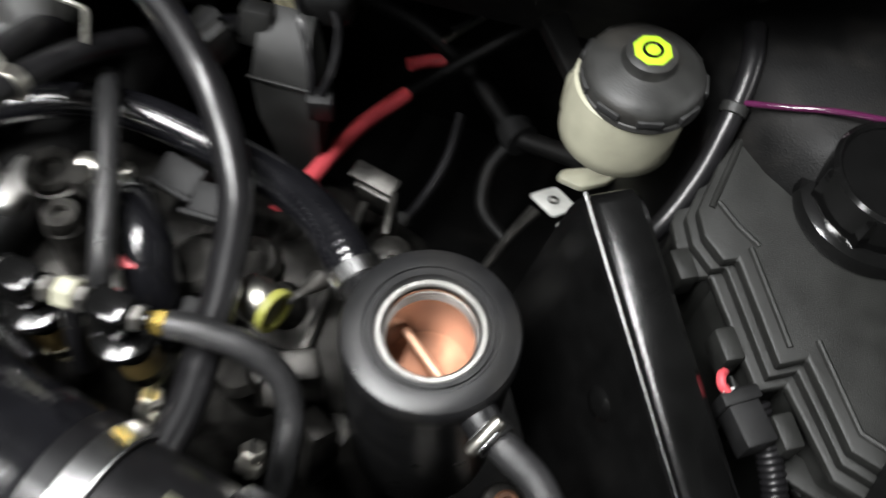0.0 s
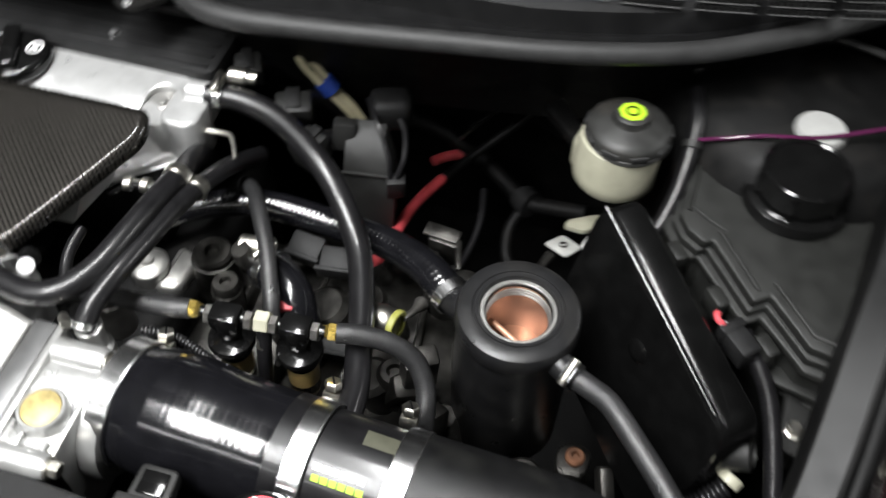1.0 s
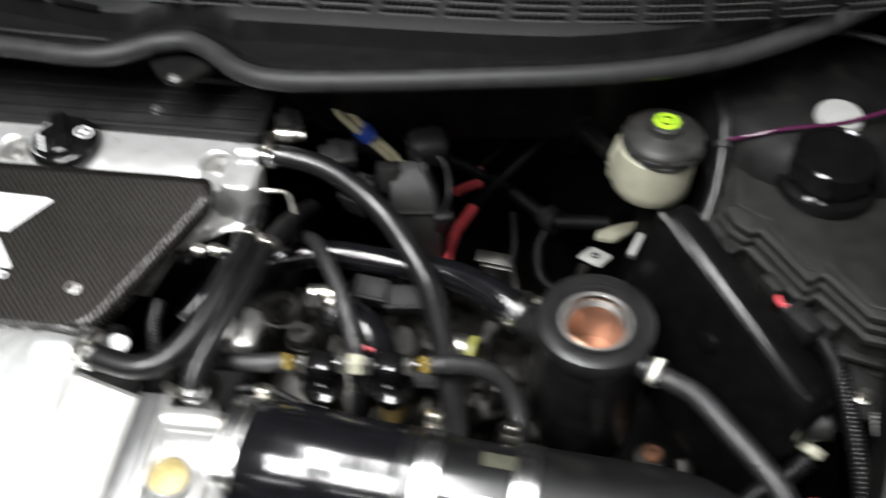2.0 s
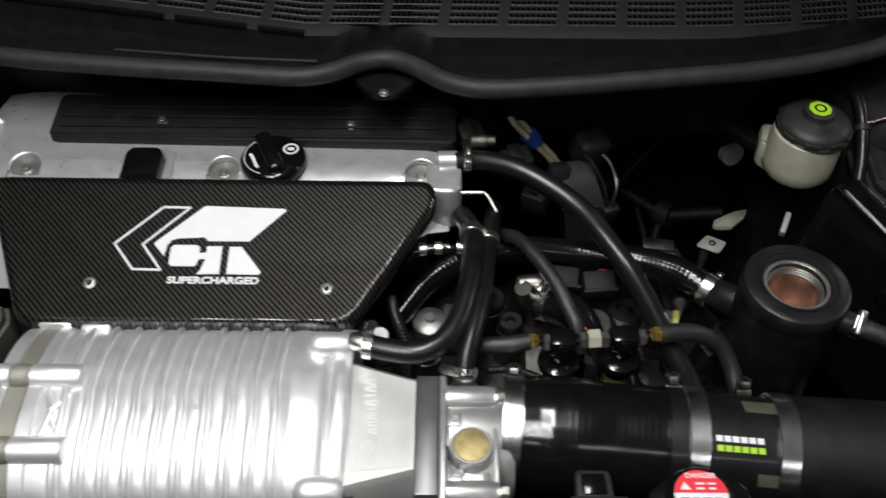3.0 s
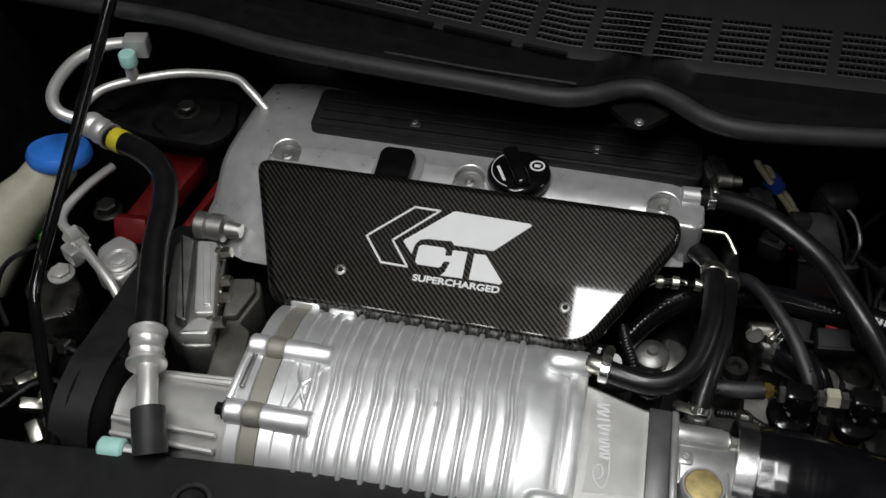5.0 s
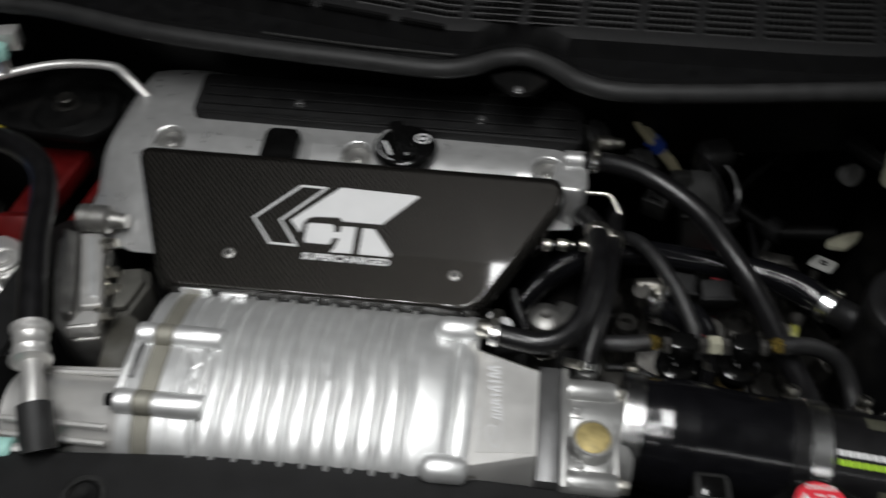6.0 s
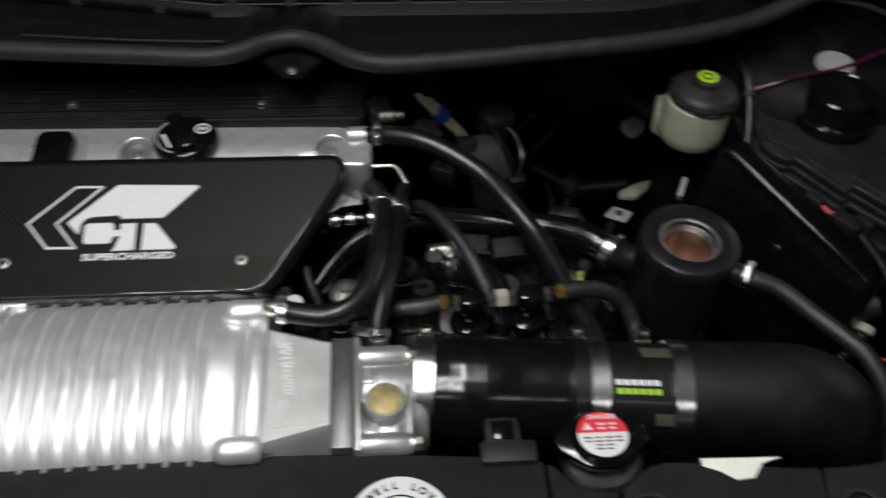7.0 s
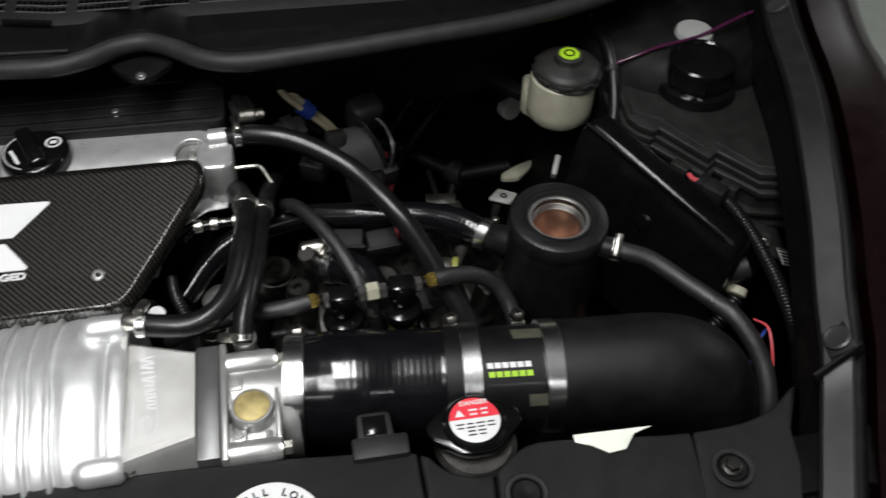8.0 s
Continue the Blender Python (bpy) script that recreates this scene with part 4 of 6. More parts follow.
part("frame", prism(round_poly([(-0.283, -0.03), (-0.252, -0.03), (-0.254, 0.006), (-0.281, 0.006)], 0.004), 0.845, 0.858, bevel=0.002), PLASTIC_GREY, br)
part("window", box((0.019, 0.017, 0.003), pose(-0.2675, -0.007, 0.8585), bevel=0.001), GLOSS_BLACK, br)
part("foot", box((0.045, 0.02, 0.03), pose(-0.265, -0.028, 0.848), bevel=0.003), PLASTIC_GREY, br)

# ---- catch can ----
can = thing("catch_can", "satin black cylindrical catch can with an open round filler", "catch can")
cx, cy, cz = -0.060, 0.196, 0.862
cmat = pose(cx, cy, cz)
prof = [(0.030, -0.030), (0.030, -0.004), (0.031, -0.003), (0.0315, 0.0), (0.034, 0.0), (0.0345, -0.0012), (0.036, -0.0012), (0.0365, 0.0), (0.044, 0.0), (0.0475, -0.0015), (0.049, -0.005), (0.0495, -0.016), (0.0485, -0.019), (0.048, -0.024), (0.048, -0.17), (0.045, -0.175)]
bm = bmesh.new()
rings_ = [[bm.verts.new(cmat @ Vector((r * math.cos(2 * math.pi * k / 64), r * math.sin(2 * math.pi * k / 64), z))) for k in range(64)] for r, z in prof]
for a, b in zip(rings_, rings_[1:]):
    for k in range(64):
        bm.faces.new((a[k], a[(k + 1) % 64], b[(k + 1) % 64], b[k]))
bm.faces.new(rings_[-1])
part("body", bm, POWDER, can)
part("chrome_lip", ring(0.0302, 0.0266, 0.003, cmat @ pose(0, 0, -0.006), n=56), SILVER_CAST, can, "bright steel inner lip")
bm = bmesh.new()
wall_ = [[bm.verts.new(cmat @ Vector((0.0255 * math.cos(2 * math.pi * k / 48), 0.0255 * math.sin(2 * math.pi * k / 48), z))) for k in range(48)] for z in (-0.006, -0.065)]
for k in range(48):
    bm.faces.new((wall_[0][k], wall_[0][(k + 1) % 48], wall_[1][(k + 1) % 48], wall_[1][k]))
part("well_wall", bm, WELL, can, "brushed steel inner well")
for k in range(3):
    part("thread", ring(0.0264, 0.0247 - 0.0002 * k, 0.0016, cmat @ pose(0, 0, -0.0105 - 0.0030 * k), n=56, ch=0.0006), SILVER_CAST, can)
part("copper_floor", lathe([(0.0262, 0), (0.0262, 0.001), (0.002, 0.001)], cmat @ pose(0, 0, -0.062), n=40), COPPER, can, "copper-coloured floor of the filler")
part("dip_rod", tube([cmat @ Vector((-0.020, 0.013, -0.046)), cmat @ Vector((0.019, -0.012, -0.046))], 0.0025, n=10), ROD, can)
part("outlet_spout", lathe([(0.011, 0), (0.011, 0.024), (0.0095, 0.026)], along((-0.03, 0.175, 0.842), (-0.010, 0.160, 0.842)), n=18), POWDER, can)
part("inlet_spout", lathe([(0.015, 0), (0.015, 0.03), (0.0135, 0.032)], along((-0.095, 0.216, 0.806), (-0.127, 0.238, 0.803)), n=18), POWDER, can)

# ---- hoses ----
HOSE_A = [(-0.374, 0.331, 0.882), (-0.345, 0.336, 0.880), (-0.304, 0.327, 0.874), (-0.254, 0.296, 0.860), (-0.226, 0.270, 0.842), (-0.204, 0.238, 0.828), (-0.187, 0.192, 0.822), (-0.177, 0.153, 0.820), (-0.168, 0.118, 0.822), (-0.165, 0.085, 0.826)]
h = thing("breather_hose", "thick black rubber breather hose arching from valve cover to intake pipe", "hose")
part("hose", tube(HOSE_A, 0.0108, n=20), RUBBER, h)
worm_clamp((-0.362, 0.334, 0.882), (1, 0.1, -0.05), 0.0110, 0.008, h, 90)

h = thing("spiral_hose", "glossy black spiral-wound hose running into the catch can", "hose")
HOSE_B = [(-0.121, 0.234, 0.803), (-0.138, 0.247, 0.806), (-0.160, 0.262, 0.805), (-0.195, 0.277, 0.801), (-0.250, 0.286, 0.800), (-0.310, 0.285, 0.806), (-0.36, 0.270, 0.806), (-0.40, 0.245, 0.80), (-0.43, 0.21, 0.785)]
part("hose", tube(HOSE_B, [0.0155, 0.0155, 0.015, 0.0145, 0.0135, 0.013, 0.0125, 0.012, 0.012], n=32, ribs=0.0048, depth=0.014), RUBBER_GLOSS, h)
worm_clamp((-0.122, 0.235, 0.803), (-0.7, 0.6, 0), 0.0162, 0.012, h, 200)

h = thing("drain_hose", "black braided hose curving down from the catch can", "hose")
HOSE_C = [(-0.014, 0.163, 0.842), (0.002, 0.156, 0.841), (0.022, 0.147, 0.837), (0.046, 0.124, 0.830), (0.068, 0.099, 0.826), (0.086, 0.074, 0.822), (0.102, 0.040, 0.80), (0.103, 0.006, 0.77), (0.10, -0.02, 0.72)]
part("hose", tube(HOSE_C, 0.0090, n=18, ribs=0.0034, depth=0.012), BRAID, h)
worm_clamp((-0.010, 0.161, 0.842), (0.8, -0.4, 0), 0.0102, 0.010, h, 120)

h = thing("regulator_hose", "black braided fuel hose bending down to the intake pipe", "hose")
part("hose", tube([(-0.192, 0.1465, 0.846), (-0.175, 0.151, 0.844), (-0.152, 0.155, 0.836), (-0.131, 0.153, 0.822), (-0.119, 0.141, 0.805), (-0.114, 0.122, 0.79), (-0.113, 0.108, 0.77)], 0.0082, n=16, ribs=0.0034, depth=0.012), BRAID, h)
h = thing("feed_hose", "black braided fuel hose into the first regulator", "hose")
part("hose", tube([(-0.308, 0.137, 0.847), (-0.33, 0.134, 0.846), (-0.36, 0.135, 0.842), (-0.40, 0.14, 0.83), (-0.44, 0.15, 0.80)], 0.0078, n=16, ribs=0.0034, depth=0.012), BRAID, h)

h = thing("coolant_hose", "black rubber coolant hose looping from the supercharger outlet", "hose")
HOSE_F = [(-0.447, 0.104, 0.884), (-0.432, 0.100, 0.884), (-0.408, 0.097, 0.884), (-0.387, 0.105, 0.886), (-0.371, 0.128, 0.889), (-0.362, 0.165, 0.892), (-0.358, 0.205, 0.888), (-0.358, 0.240, 0.878), (-0.368, 0.290, 0.850), (-0.38, 0.32, 0.81)]
part("hose", tube(HOSE_F, 0.0098, n=18), RUBBER, h)
worm_clamp((-0.446, 0.103, 0.884), (1, -0.15, 0), 0.0100, 0.008, h, 60)
part("end_fitting", lathe([(0.006, 0), (0.008, 0.004), (0.008, 0.014), (0.006, 0.016)], along((-0.462, 0.108, 0.886), (-0.44, 0.103, 0.885)), n=16), ZINC, h)
h = thing("vacuum_hose", "black rubber vacuum hose rising from the throttle body", "hose")
part("hose", tube([(-0.367, 0.086, 0.866), (-0.364, 0.104, 0.878), (-0.357, 0.130, 0.884), (-0.351, 0.16, 0.884), (-0.346, 0.20, 0.880), (-0.342, 0.238, 0.870), (-0.336, 0.285, 0.85), (-0.33, 0.33, 0.82)], 0.0084, n=16), RUBBER, h)
worm_clamp((-0.367, 0.090, 0.869), (0.05, 0.6, 0.5), 0.0086, 0.006, h, 40)
clip = thing("double_hose_clip", "plated steel double clip holding two hoses", "clip")
for px, pz, rr in ((-0.358, 0.8795, 0.0104), (-0.3424, 0.8708, 0.0090)):
    part("clip_ring", ring(rr + 0.0012, rr - 0.0006, 0.010, along((px, 0.231, pz + 0.001), (px, 0.241, pz - 0.001)), n=28, ch=0.0004), ZINC, clip)
part("clip_bridge", box((0.010, 0.009, 0.004), pose(-0.350, 0.236, 0.8835, 12, 28, 0), bevel=0.001), ZINC, clip)
h = thing("return_hose", "slim black braided return hose above the regulators", "hose")
part("hose", tube([(-0.335, 0.30, 0.81), (-0.3141, 0.2761, 0.8333), (-0.296, 0.248, 0.838), (-0.2785, 0.218, 0.8346), (-0.2675, 0.194, 0.827), (-0.2595, 0.1754, 0.8187), (-0.256, 0.160, 0.80)], 0.0072, n=16), BRAID, h)

# ---- fuel regulators ----
fr = thing("fuel_regulator_pair", "two black fuel regulators joined by a white fitting with brass ends", "fuel regulator")
part("brass_end", lathe([(0.006, 0), (0.0074, 0.001), (0.0074, 0.007), (0.0055, 0.009), (0.0045, 0.014)], along((-0.310, 0.137, 0.847), (-0.29, 0.139, 0.8465)), n=6), BRASS, fr)
part("brass_end", lathe([(0.006, 0), (0.0074, 0.001), (0.0074, 0.007), (0.0055, 0.009), (0.0045, 0.014)], along((-0.190, 0.1465, 0.847), (-0.21, 0.145, 0.8465)), n=6), BRASS, fr)
part("rail", tube([(-0.300, 0.138, 0.8465), (-0.25, 0.142, 0.845), (-0.20, 0.1455, 0.8465)], 0.0052, n=12), GLOSS_BLACK, fr)
part("white_nut", lathe([(0.008, 0), (0.0092, 0.001), (0.0092, 0.0105), (0.008, 0.0115)], along((-0.256, 0.1415, 0.845), (-0.23, 0.1435, 0.845)), n=6), CREAM, fr)
for px in (-0.279, -0.223):
    m_ = pose(px, 0.1405 + (px + 0.25) * 0.08, 0.845)
    b_ = part("regulator_body", lathe([(0.008, -0.02), (0.0105, -0.017), (0.0115, -0.008), (0.0115, 0.004), (0.0095, 0.007), (0.005, 0.008)], m_, n=10), GLOSS_BLACK, fr)
    part("cross_body", box((0.024, 0.019, 0.018), m_, bevel=0.003), GLOSS_BLACK, b_)
    part("skirt", lathe([(0.011, -0.048), (0.011, -0.036), (0.0185, -0.034), (0.0195, -0.030), (0.0185, -0.026), (0.009, -0.023)], m_, n=28), GLOSS_BLACK, b_)
    part("filter_core", lathe([(0.0085, -0.072), (0.0085, -0.047), (0.007, -0.046)], m_, n=20), TAN, b_, "cream filter core")
    part("glass_bowl", lathe([(0.006, -0.092), (0.012, -0.088), (0.0135, -0.080), (0.0135, -0.036)], m_, n=24), BOWL_GLASS, b_, "clear bowl below the regulator")
    part("drain_nut", lathe([(0.006, -0.102), (0.0075, -0.100), (0.0075, -0.093), (0.005, -0.091)], m_, n=6), ZINC, b_)
for x0, x1 in ((-0.264, -0.257), (-0.244, -0.237), (-0.296, -0.291), (-0.211, -0.206)):
    part("steel_nut", lathe([(0.006, 0), (0.0078, 0.0008), (0.0078, 0.006), (0.006, 0.007)], along((x0, 0.1405 + (x0 + 0.25) * 0.08, 0.8455), (x1, 0.1405 + (x1 + 0.25) * 0.08, 0.8455)), n=6), CAST_MID, fr)

part("centre_stem", tube([(-0.250, 0.142, 0.838), (-0.249, 0.132, 0.815), (-0.249, 0.125, 0.78)], 0.006, n=12), RUBBER, fr)
part("stem_ferrule", lathe([(0.0065, 0), (0.0065, 0.008)], along((-0.250, 0.138, 0.828), (-0.2497, 0.134, 0.82)), n=14), ZINC, fr)
single("red_plug", box((0.012, 0.010, 0.010), pose(-0.253, 0.188, 0.80, 10, 0, 15), bevel=0.002), RED_SLEEVE, "small red plug between the regulators", "plug")

# ---- brake fluid reservoir ----
bf = thing("brake_fluid_reservoir", "cream translucent brake fluid reservoir with a black ribbed cap", "fluid reservoir")
bmx = pose(-0.006, 0.380, 0.852)
part("bowl", lathe([(0.02, -0.018), (0.032, -0.016), (0.0368, -0.009), (0.0368, 0.0), (0.0365, 0.022), (0.035, 0.036), (0.033, 0.038)], bmx @ pose(-0.004, -0.002, 0), n=40), CREAM, bf)
part("filler_lug", prism(round_poly([(-0.045, 0.008), (-0.028, -0.012), (-0.010, 0.036), (-0.036, 0.040)], 0.006), -0.020, 0.012, bmx, bevel=0.004), CREAM, bf)
c_ = part("cap", lathe([(0.0345, 0.034), (0.0372, 0.0345), (0.0380, 0.036), (0.0372, 0.0385), (0.0362, 0.039), (0.0362, 0.045), (0.0345, 0.0485), (0.029, 0.0515), (0.020, 0.054), (0.0165, 0.0552), (0.0155, 0.057), (0.015, 0.0615), (0.012, 0.063)], bmx, n=44), mat("dusty_cap_plastic", (0.021, 0.021, 0.020), 0.46, bump=0.2, vary=0.4, spec=0.35, wear=(0.034, 0.032, 0.029)), bf)
for k in range(9):
    a_ = 2 * math.pi * (k + 0.3) / 9
    part("grip_tab", box((0.0026, 0.015, 0.0055), bmx @ pose(0.0363 * math.cos(a_), 0.0363 * math.sin(a_), 0.0420, 0, 0, math.degrees(a_)), bevel=0.0008), DUSTY, c_)
part("lime_mark", lathe([(0.0115, 0), (0.0115, 0.0006), (0.0105, 0.0008)], bmx @ pose(0, 0, 0.063), n=8), GREEN_PRINT, c_, "lime green octagonal mark")
part("lime_ring", ring(0.0062, 0.0042, 0.0006, bmx @ pose(0, 0, 0.0637), n=20, ch=0.0001), GLOSS_BLACK, c_)

# ---- black coolant tank ----
tk = thing("coolant_tank", "flat black painted coolant tank standing beside the catch can", "tank")
P0, P1 = Vector((-0.010, 0.284, 0.900)), Vector((0.104, 0.140, 0.851))
d_ = (P1 - P0)
dn = d_.normalized()
side = Vector((0.76, 0.62, 0.0)).normalized()
down = Vector((-0.16, -0.10, -1.0)).normalized()
secs = []
for t_, g_ in ((-0.03, 0.014), (0.0, 0.004), (0.04, 0.0), (0.5, 0.0), (0.96, 0.0), (1.0, 0.004), (1.03, 0.014)):
    o = P0 + d_ * t_
    w_ = 0.034
    hgt = 0.17
    secs.append([o + down * (hgt), o + down * (0.010 + g_), o + down * (0.003 + g_) + side * 0.002, o + down * g_ + side * 0.006, o + down * (g_ + 0.002) + side * (w_ - 0.006), o + down * (g_ + 0.008) + side * w_, o + side * w_ + down * hgt])
part("tank_body", loft(secs), TANK_BLACK, tk)
part("weld_bead", tube([P0 + down * 0.003 + d_ * t_ for t_ in (0.0, 0.03, 0.5, 0.93)], 0.0016, n=8), TANK_BLACK, tk)
part("boss", lathe([(0.013, 0), (0.013, 0.006), (0.009, 0.010), (0.004, 0.011)], along((0.043, 0.214, 0.822), (0.02, 0.195, 0.83)), n=20), TANK_BLACK, tk)

# ---- fuse box ----
fb = thing("fuse_box", "dark grey plastic fuse box with a stepped clip edge", "fuse box")
LID = [(0.060, 0.46), (0.056, 0.40), (0.050, 0.324), (0.058, 0.308), (0.072, 0.297), (0.079, 0.302), (0.114, 0.248), (0.127, 0.258), (0.157, 0.217), (0.190, 0.210), (0.203, 0.30), (0.224, 0.43), (0.2, 0.47)]
for d0, z0, z1, bv in ((0.004, 0.70, 0.842, 0.0015), (0.009, 0.842, 0.850, 0.0020), (0.0035, 0.850, 0.858, 0.0012), (0.0, 0.858, 0.867, 0.0022)):
    cen_ = Vector((0.15, 0.35))
    poly = []
    for q in LID:
        v = Vector(q)
        poly.append(tuple(v + (v - cen_).normalized() * d0 * 1.2))
    part("lid_step", prism(poly, z0, z1, bevel=bv), BOX_PLASTIC, fb)
for seg_ in (((0.066, 0.45), (0.063, 0.40), (0.057, 0.328)), ((0.060, 0.333), (0.074, 0.322), (0.088, 0.314)), ((0.084, 0.311), (0.099, 0.288), (0.117, 0.260)), ((0.130, 0.270), (0.145, 0.249), (0.160, 0.228), (0.189, 0.221))):
    part("lid_ridge", tube([(x, y, 0.867) for x, y in seg_], 0.0020, n=8, straight=True), BOX_PLASTIC, fb)
for px, py in ((0.058, 0.300), (0.094, 0.262), (0.134, 0.226)):
    part("latch", box((0.02, 0.012, 0.022), pose(px - 0.004, py - 0.004, 0.842, 0, 0, -55), bevel=0.002), BOX_PLASTIC, fb)
for k in range(2):
    part("wall_ledge", prism([(0.094 + 0.02 * k, 0.262 - 0.02 * k), (0.100 + 0.02 * k, 0.254 - 0.02 * k), (0.128 + 0.02 * k, 0.212), (0.195, 0.196), (0.195, 0.21), (0.135 + 0.015 * k, 0.228)], 0.818 - 0.016 * k, 0.824 - 0.016 * k, bevel=0.0015), BOX_PLASTIC, fb)
wc = thing("washer_neck_cap", "large black hexagonal screw cap on the fuse box side", "screw cap")
wm = pose(0.141, 0.363, 0.868)
part("skirt", lathe([(0.044, 0), (0.045, 0.004), (0.043, 0.010), (0.036, 0.013)], wm, n=48), GLOSS_BLACK, wc)
part("hexagon", lathe([(0.037, 0.008), (0.0385, 0.012), (0.0375, 0.034), (0.036, 0.037)], wm @ pose(0, 0, 0, 0, 0, 18), n=6), GLOSS_BLACK, wc)
part("cup", ring(0.036, 0.031, 0.030, wm @ pose(0, 0, 0.010), n=48, ch=0.002), GLOSS_BLACK, wc)
part("cup_floor", lathe([(0.0312, 0.018), (0.0312, 0.0195), (0.003, 0.0195)], wm, n=40), GLOSS_BLACK, wc)
single("strut_cap", lathe([(0.020, -0.006), (0.0215, -0.004), (0.0215, 0.022), (0.020, 0.025), (0.004, 0.026)], pose(0.151, 0.415, 0.882), n=36), GREY_CAP, "pale grey round strut cap", "cap")
single("tower_bracket", prism(round_poly([(0.192, 0.376), (0.212, 0.370), (0.214, 0.402), (0.194, 0.414)], 0.006), 0.872, 0.888, bevel=0.003), GREY_CAP, "pale grey moulded bracket beside the tower", "bracket")
h = thing("purple_line", "thin purple washer tube crossing the tower", "tube")
part("line", tube([(0.045, 0.392, 0.884), (0.075, 0.389, 0.898), (0.105, 0.392, 0.906), (0.15, 0.400, 0.909), (0.205, 0.418, 0.918), (0.24, 0.430, 0.92)], 0.0019, n=10), MAGENTA, h)

# ---- wiring by the fuse box ----
h = thing("corrugated_loom", "black corrugated wiring conduit along the fuse box", "cable conduit")
part("conduit", tube([(0.112, 0.232, 0.848), (0.126, 0.214, 0.838), (0.139, 0.19, 0.828), (0.146, 0.155, 0.82), (0.150, 0.11, 0.81), (0.152, 0.065, 0.79), (0.150, 0.03, 0.76)], 0.0068, n=12, ribs=0.0036, depth=0.16), RUBBER, h)
cn = thing("loom_connector", "black wiring connector with a red locking clip", "connector")
part("shell", box((0.018, 0.032, 0.02), pose(0.108, 0.219, 0.849, 0, 0, 40), bevel=0.002), PLASTIC, cn)
part("shell_rim", box((0.022, 0.008, 0.023), pose(0.101, 0.2275, 0.849, 0, 0, 40), bevel=0.0015), PLASTIC, cn)
part("red_clip", tube([(0.0945, 0.2265, 0.858), (0.0900, 0.2285, 0.860), (0.0885, 0.2335, 0.860), (0.0900, 0.2375, 0.857)], 0.0026, n=8), RED_SLEEVE, cn, "red locking clip")
part("loop", tube([(0.0965, 0.2300, 0.857), (0.0945, 0.2270, 0.859), (0.0915, 0.2255, 0.859)], 0.0014, n=8), WHITE, cn)
pv = thing("purge_valve", "small grey purge valve with white collars below the tank", "valve")
part("body", lathe([(0.012, 0), (0.0145, 0.002), (0.0145, 0.026), (0.010, 0.028), (0.009, 0.024)], along((0.112, 0.158, 0.790), (0.15, 0.155, 0.806)), n=24), PLASTIC_GREY, pv)
part("collar", lathe([(0.010, 0), (0.0105, 0.001), (0.0105, 0.008), (0.009, 0.009)], along((0.130, 0.148, 0.775), (0.120, 0.135, 0.765)), n=20), CREAM, pv)
part("collar", lathe([(0.008, 0), (0.0085, 0.001), (0.0085, 0.008), (0.007, 0.009)], along((0.103, 0.16, 0.785), (0.09, 0.16, 0.785)), n=20), GREY_CAP, pv)
part("conduit", tube([(0.126, 0.140, 0.768), (0.108, 0.126, 0.755), (0.092, 0.12, 0.74), (0.075, 0.115, 0.70)], 0.0085, n=12, ribs=0.0042, depth=0.16), RUBBER, pv)
w = thing("red_wire", "thin red wire hanging by the wing rail", "wire")
part("wire", tube([(0.115, 0.088, 0.80), (0.118, 0.07, 0.81), (0.117, 0.05, 0.80), (0.118, 0.03, 0.77)], 0.0013, n=8), RED_SLEEVE, w)
w = thing("blue_wire", "thin blue wire hanging by the wing rail", "wire")
part("wire", tube([(0.122, 0.075, 0.80), (0.112, 0.066, 0.795), (0.10, 0.05, 0.775)], 0.0016, n=8), BLUE_TAPE, w)
ws = thing("wing_side_bracket", "grey cast bracket with a plated nut on the wing side", "bracket")
part("plate", box((0.035, 0.05, 0.006), pose(0.172, 0.188, 0.80, 12, 20, 0), bevel=0.002), PLASTIC_GREY, ws)
bolt((0.165, 0.182, 0.804), (0, 0, 1), 0.006, 0.007, ZINC, ws)
part("label", box((0.016, 0.020, 0.001), pose(0.172, 0.150, 0.812, 10, 25, 0), bevel=0), GREY_CAP, ws)
for k in range(5):
    part("label_bar", box((0.014, 0.002, 0.0005), pose(0.172, 0.142 + 0.004 * k, 0.8115 + 0.0007 * k, 10, 25, 0), bevel=0), DARK, ws)

# ---- between engine and reservoir ----
w = thing("cream_cable_loop", "cream sleeved cable loop bound with blue tape", "cable")
LOOP = [(-0.255, 0.412, 0.806), (-0.266, 0.413, 0.822), (-0.280, 0.4125, 0.839), (-0.295, 0.4125, 0.858), (-0.307, 0.4135, 0.873), (-0.314, 0.413, 0.881), (-0.3165, 0.4085, 0.882), (-0.311, 0.4045, 0.873), (-0.298, 0.4045, 0.857), (-0.283, 0.4055, 0.839), (-0.269, 0.4065, 0.822), (-0.259, 0.407, 0.806)]
part("cable", tube(LOOP, 0.0036, n=10), CREAM_WIRE, w)
part("tape", tube([(-0.294, 0.4092, 0.8535), (-0.2895, 0.4092, 0.848), (-0.285, 0.4092, 0.8425)], 0.0098, n=12), BLUE_TAPE, w, "blue tape band")
gb = thing("harness_bracket", "grey plastic harness housing on the back of the engine", "bracket")
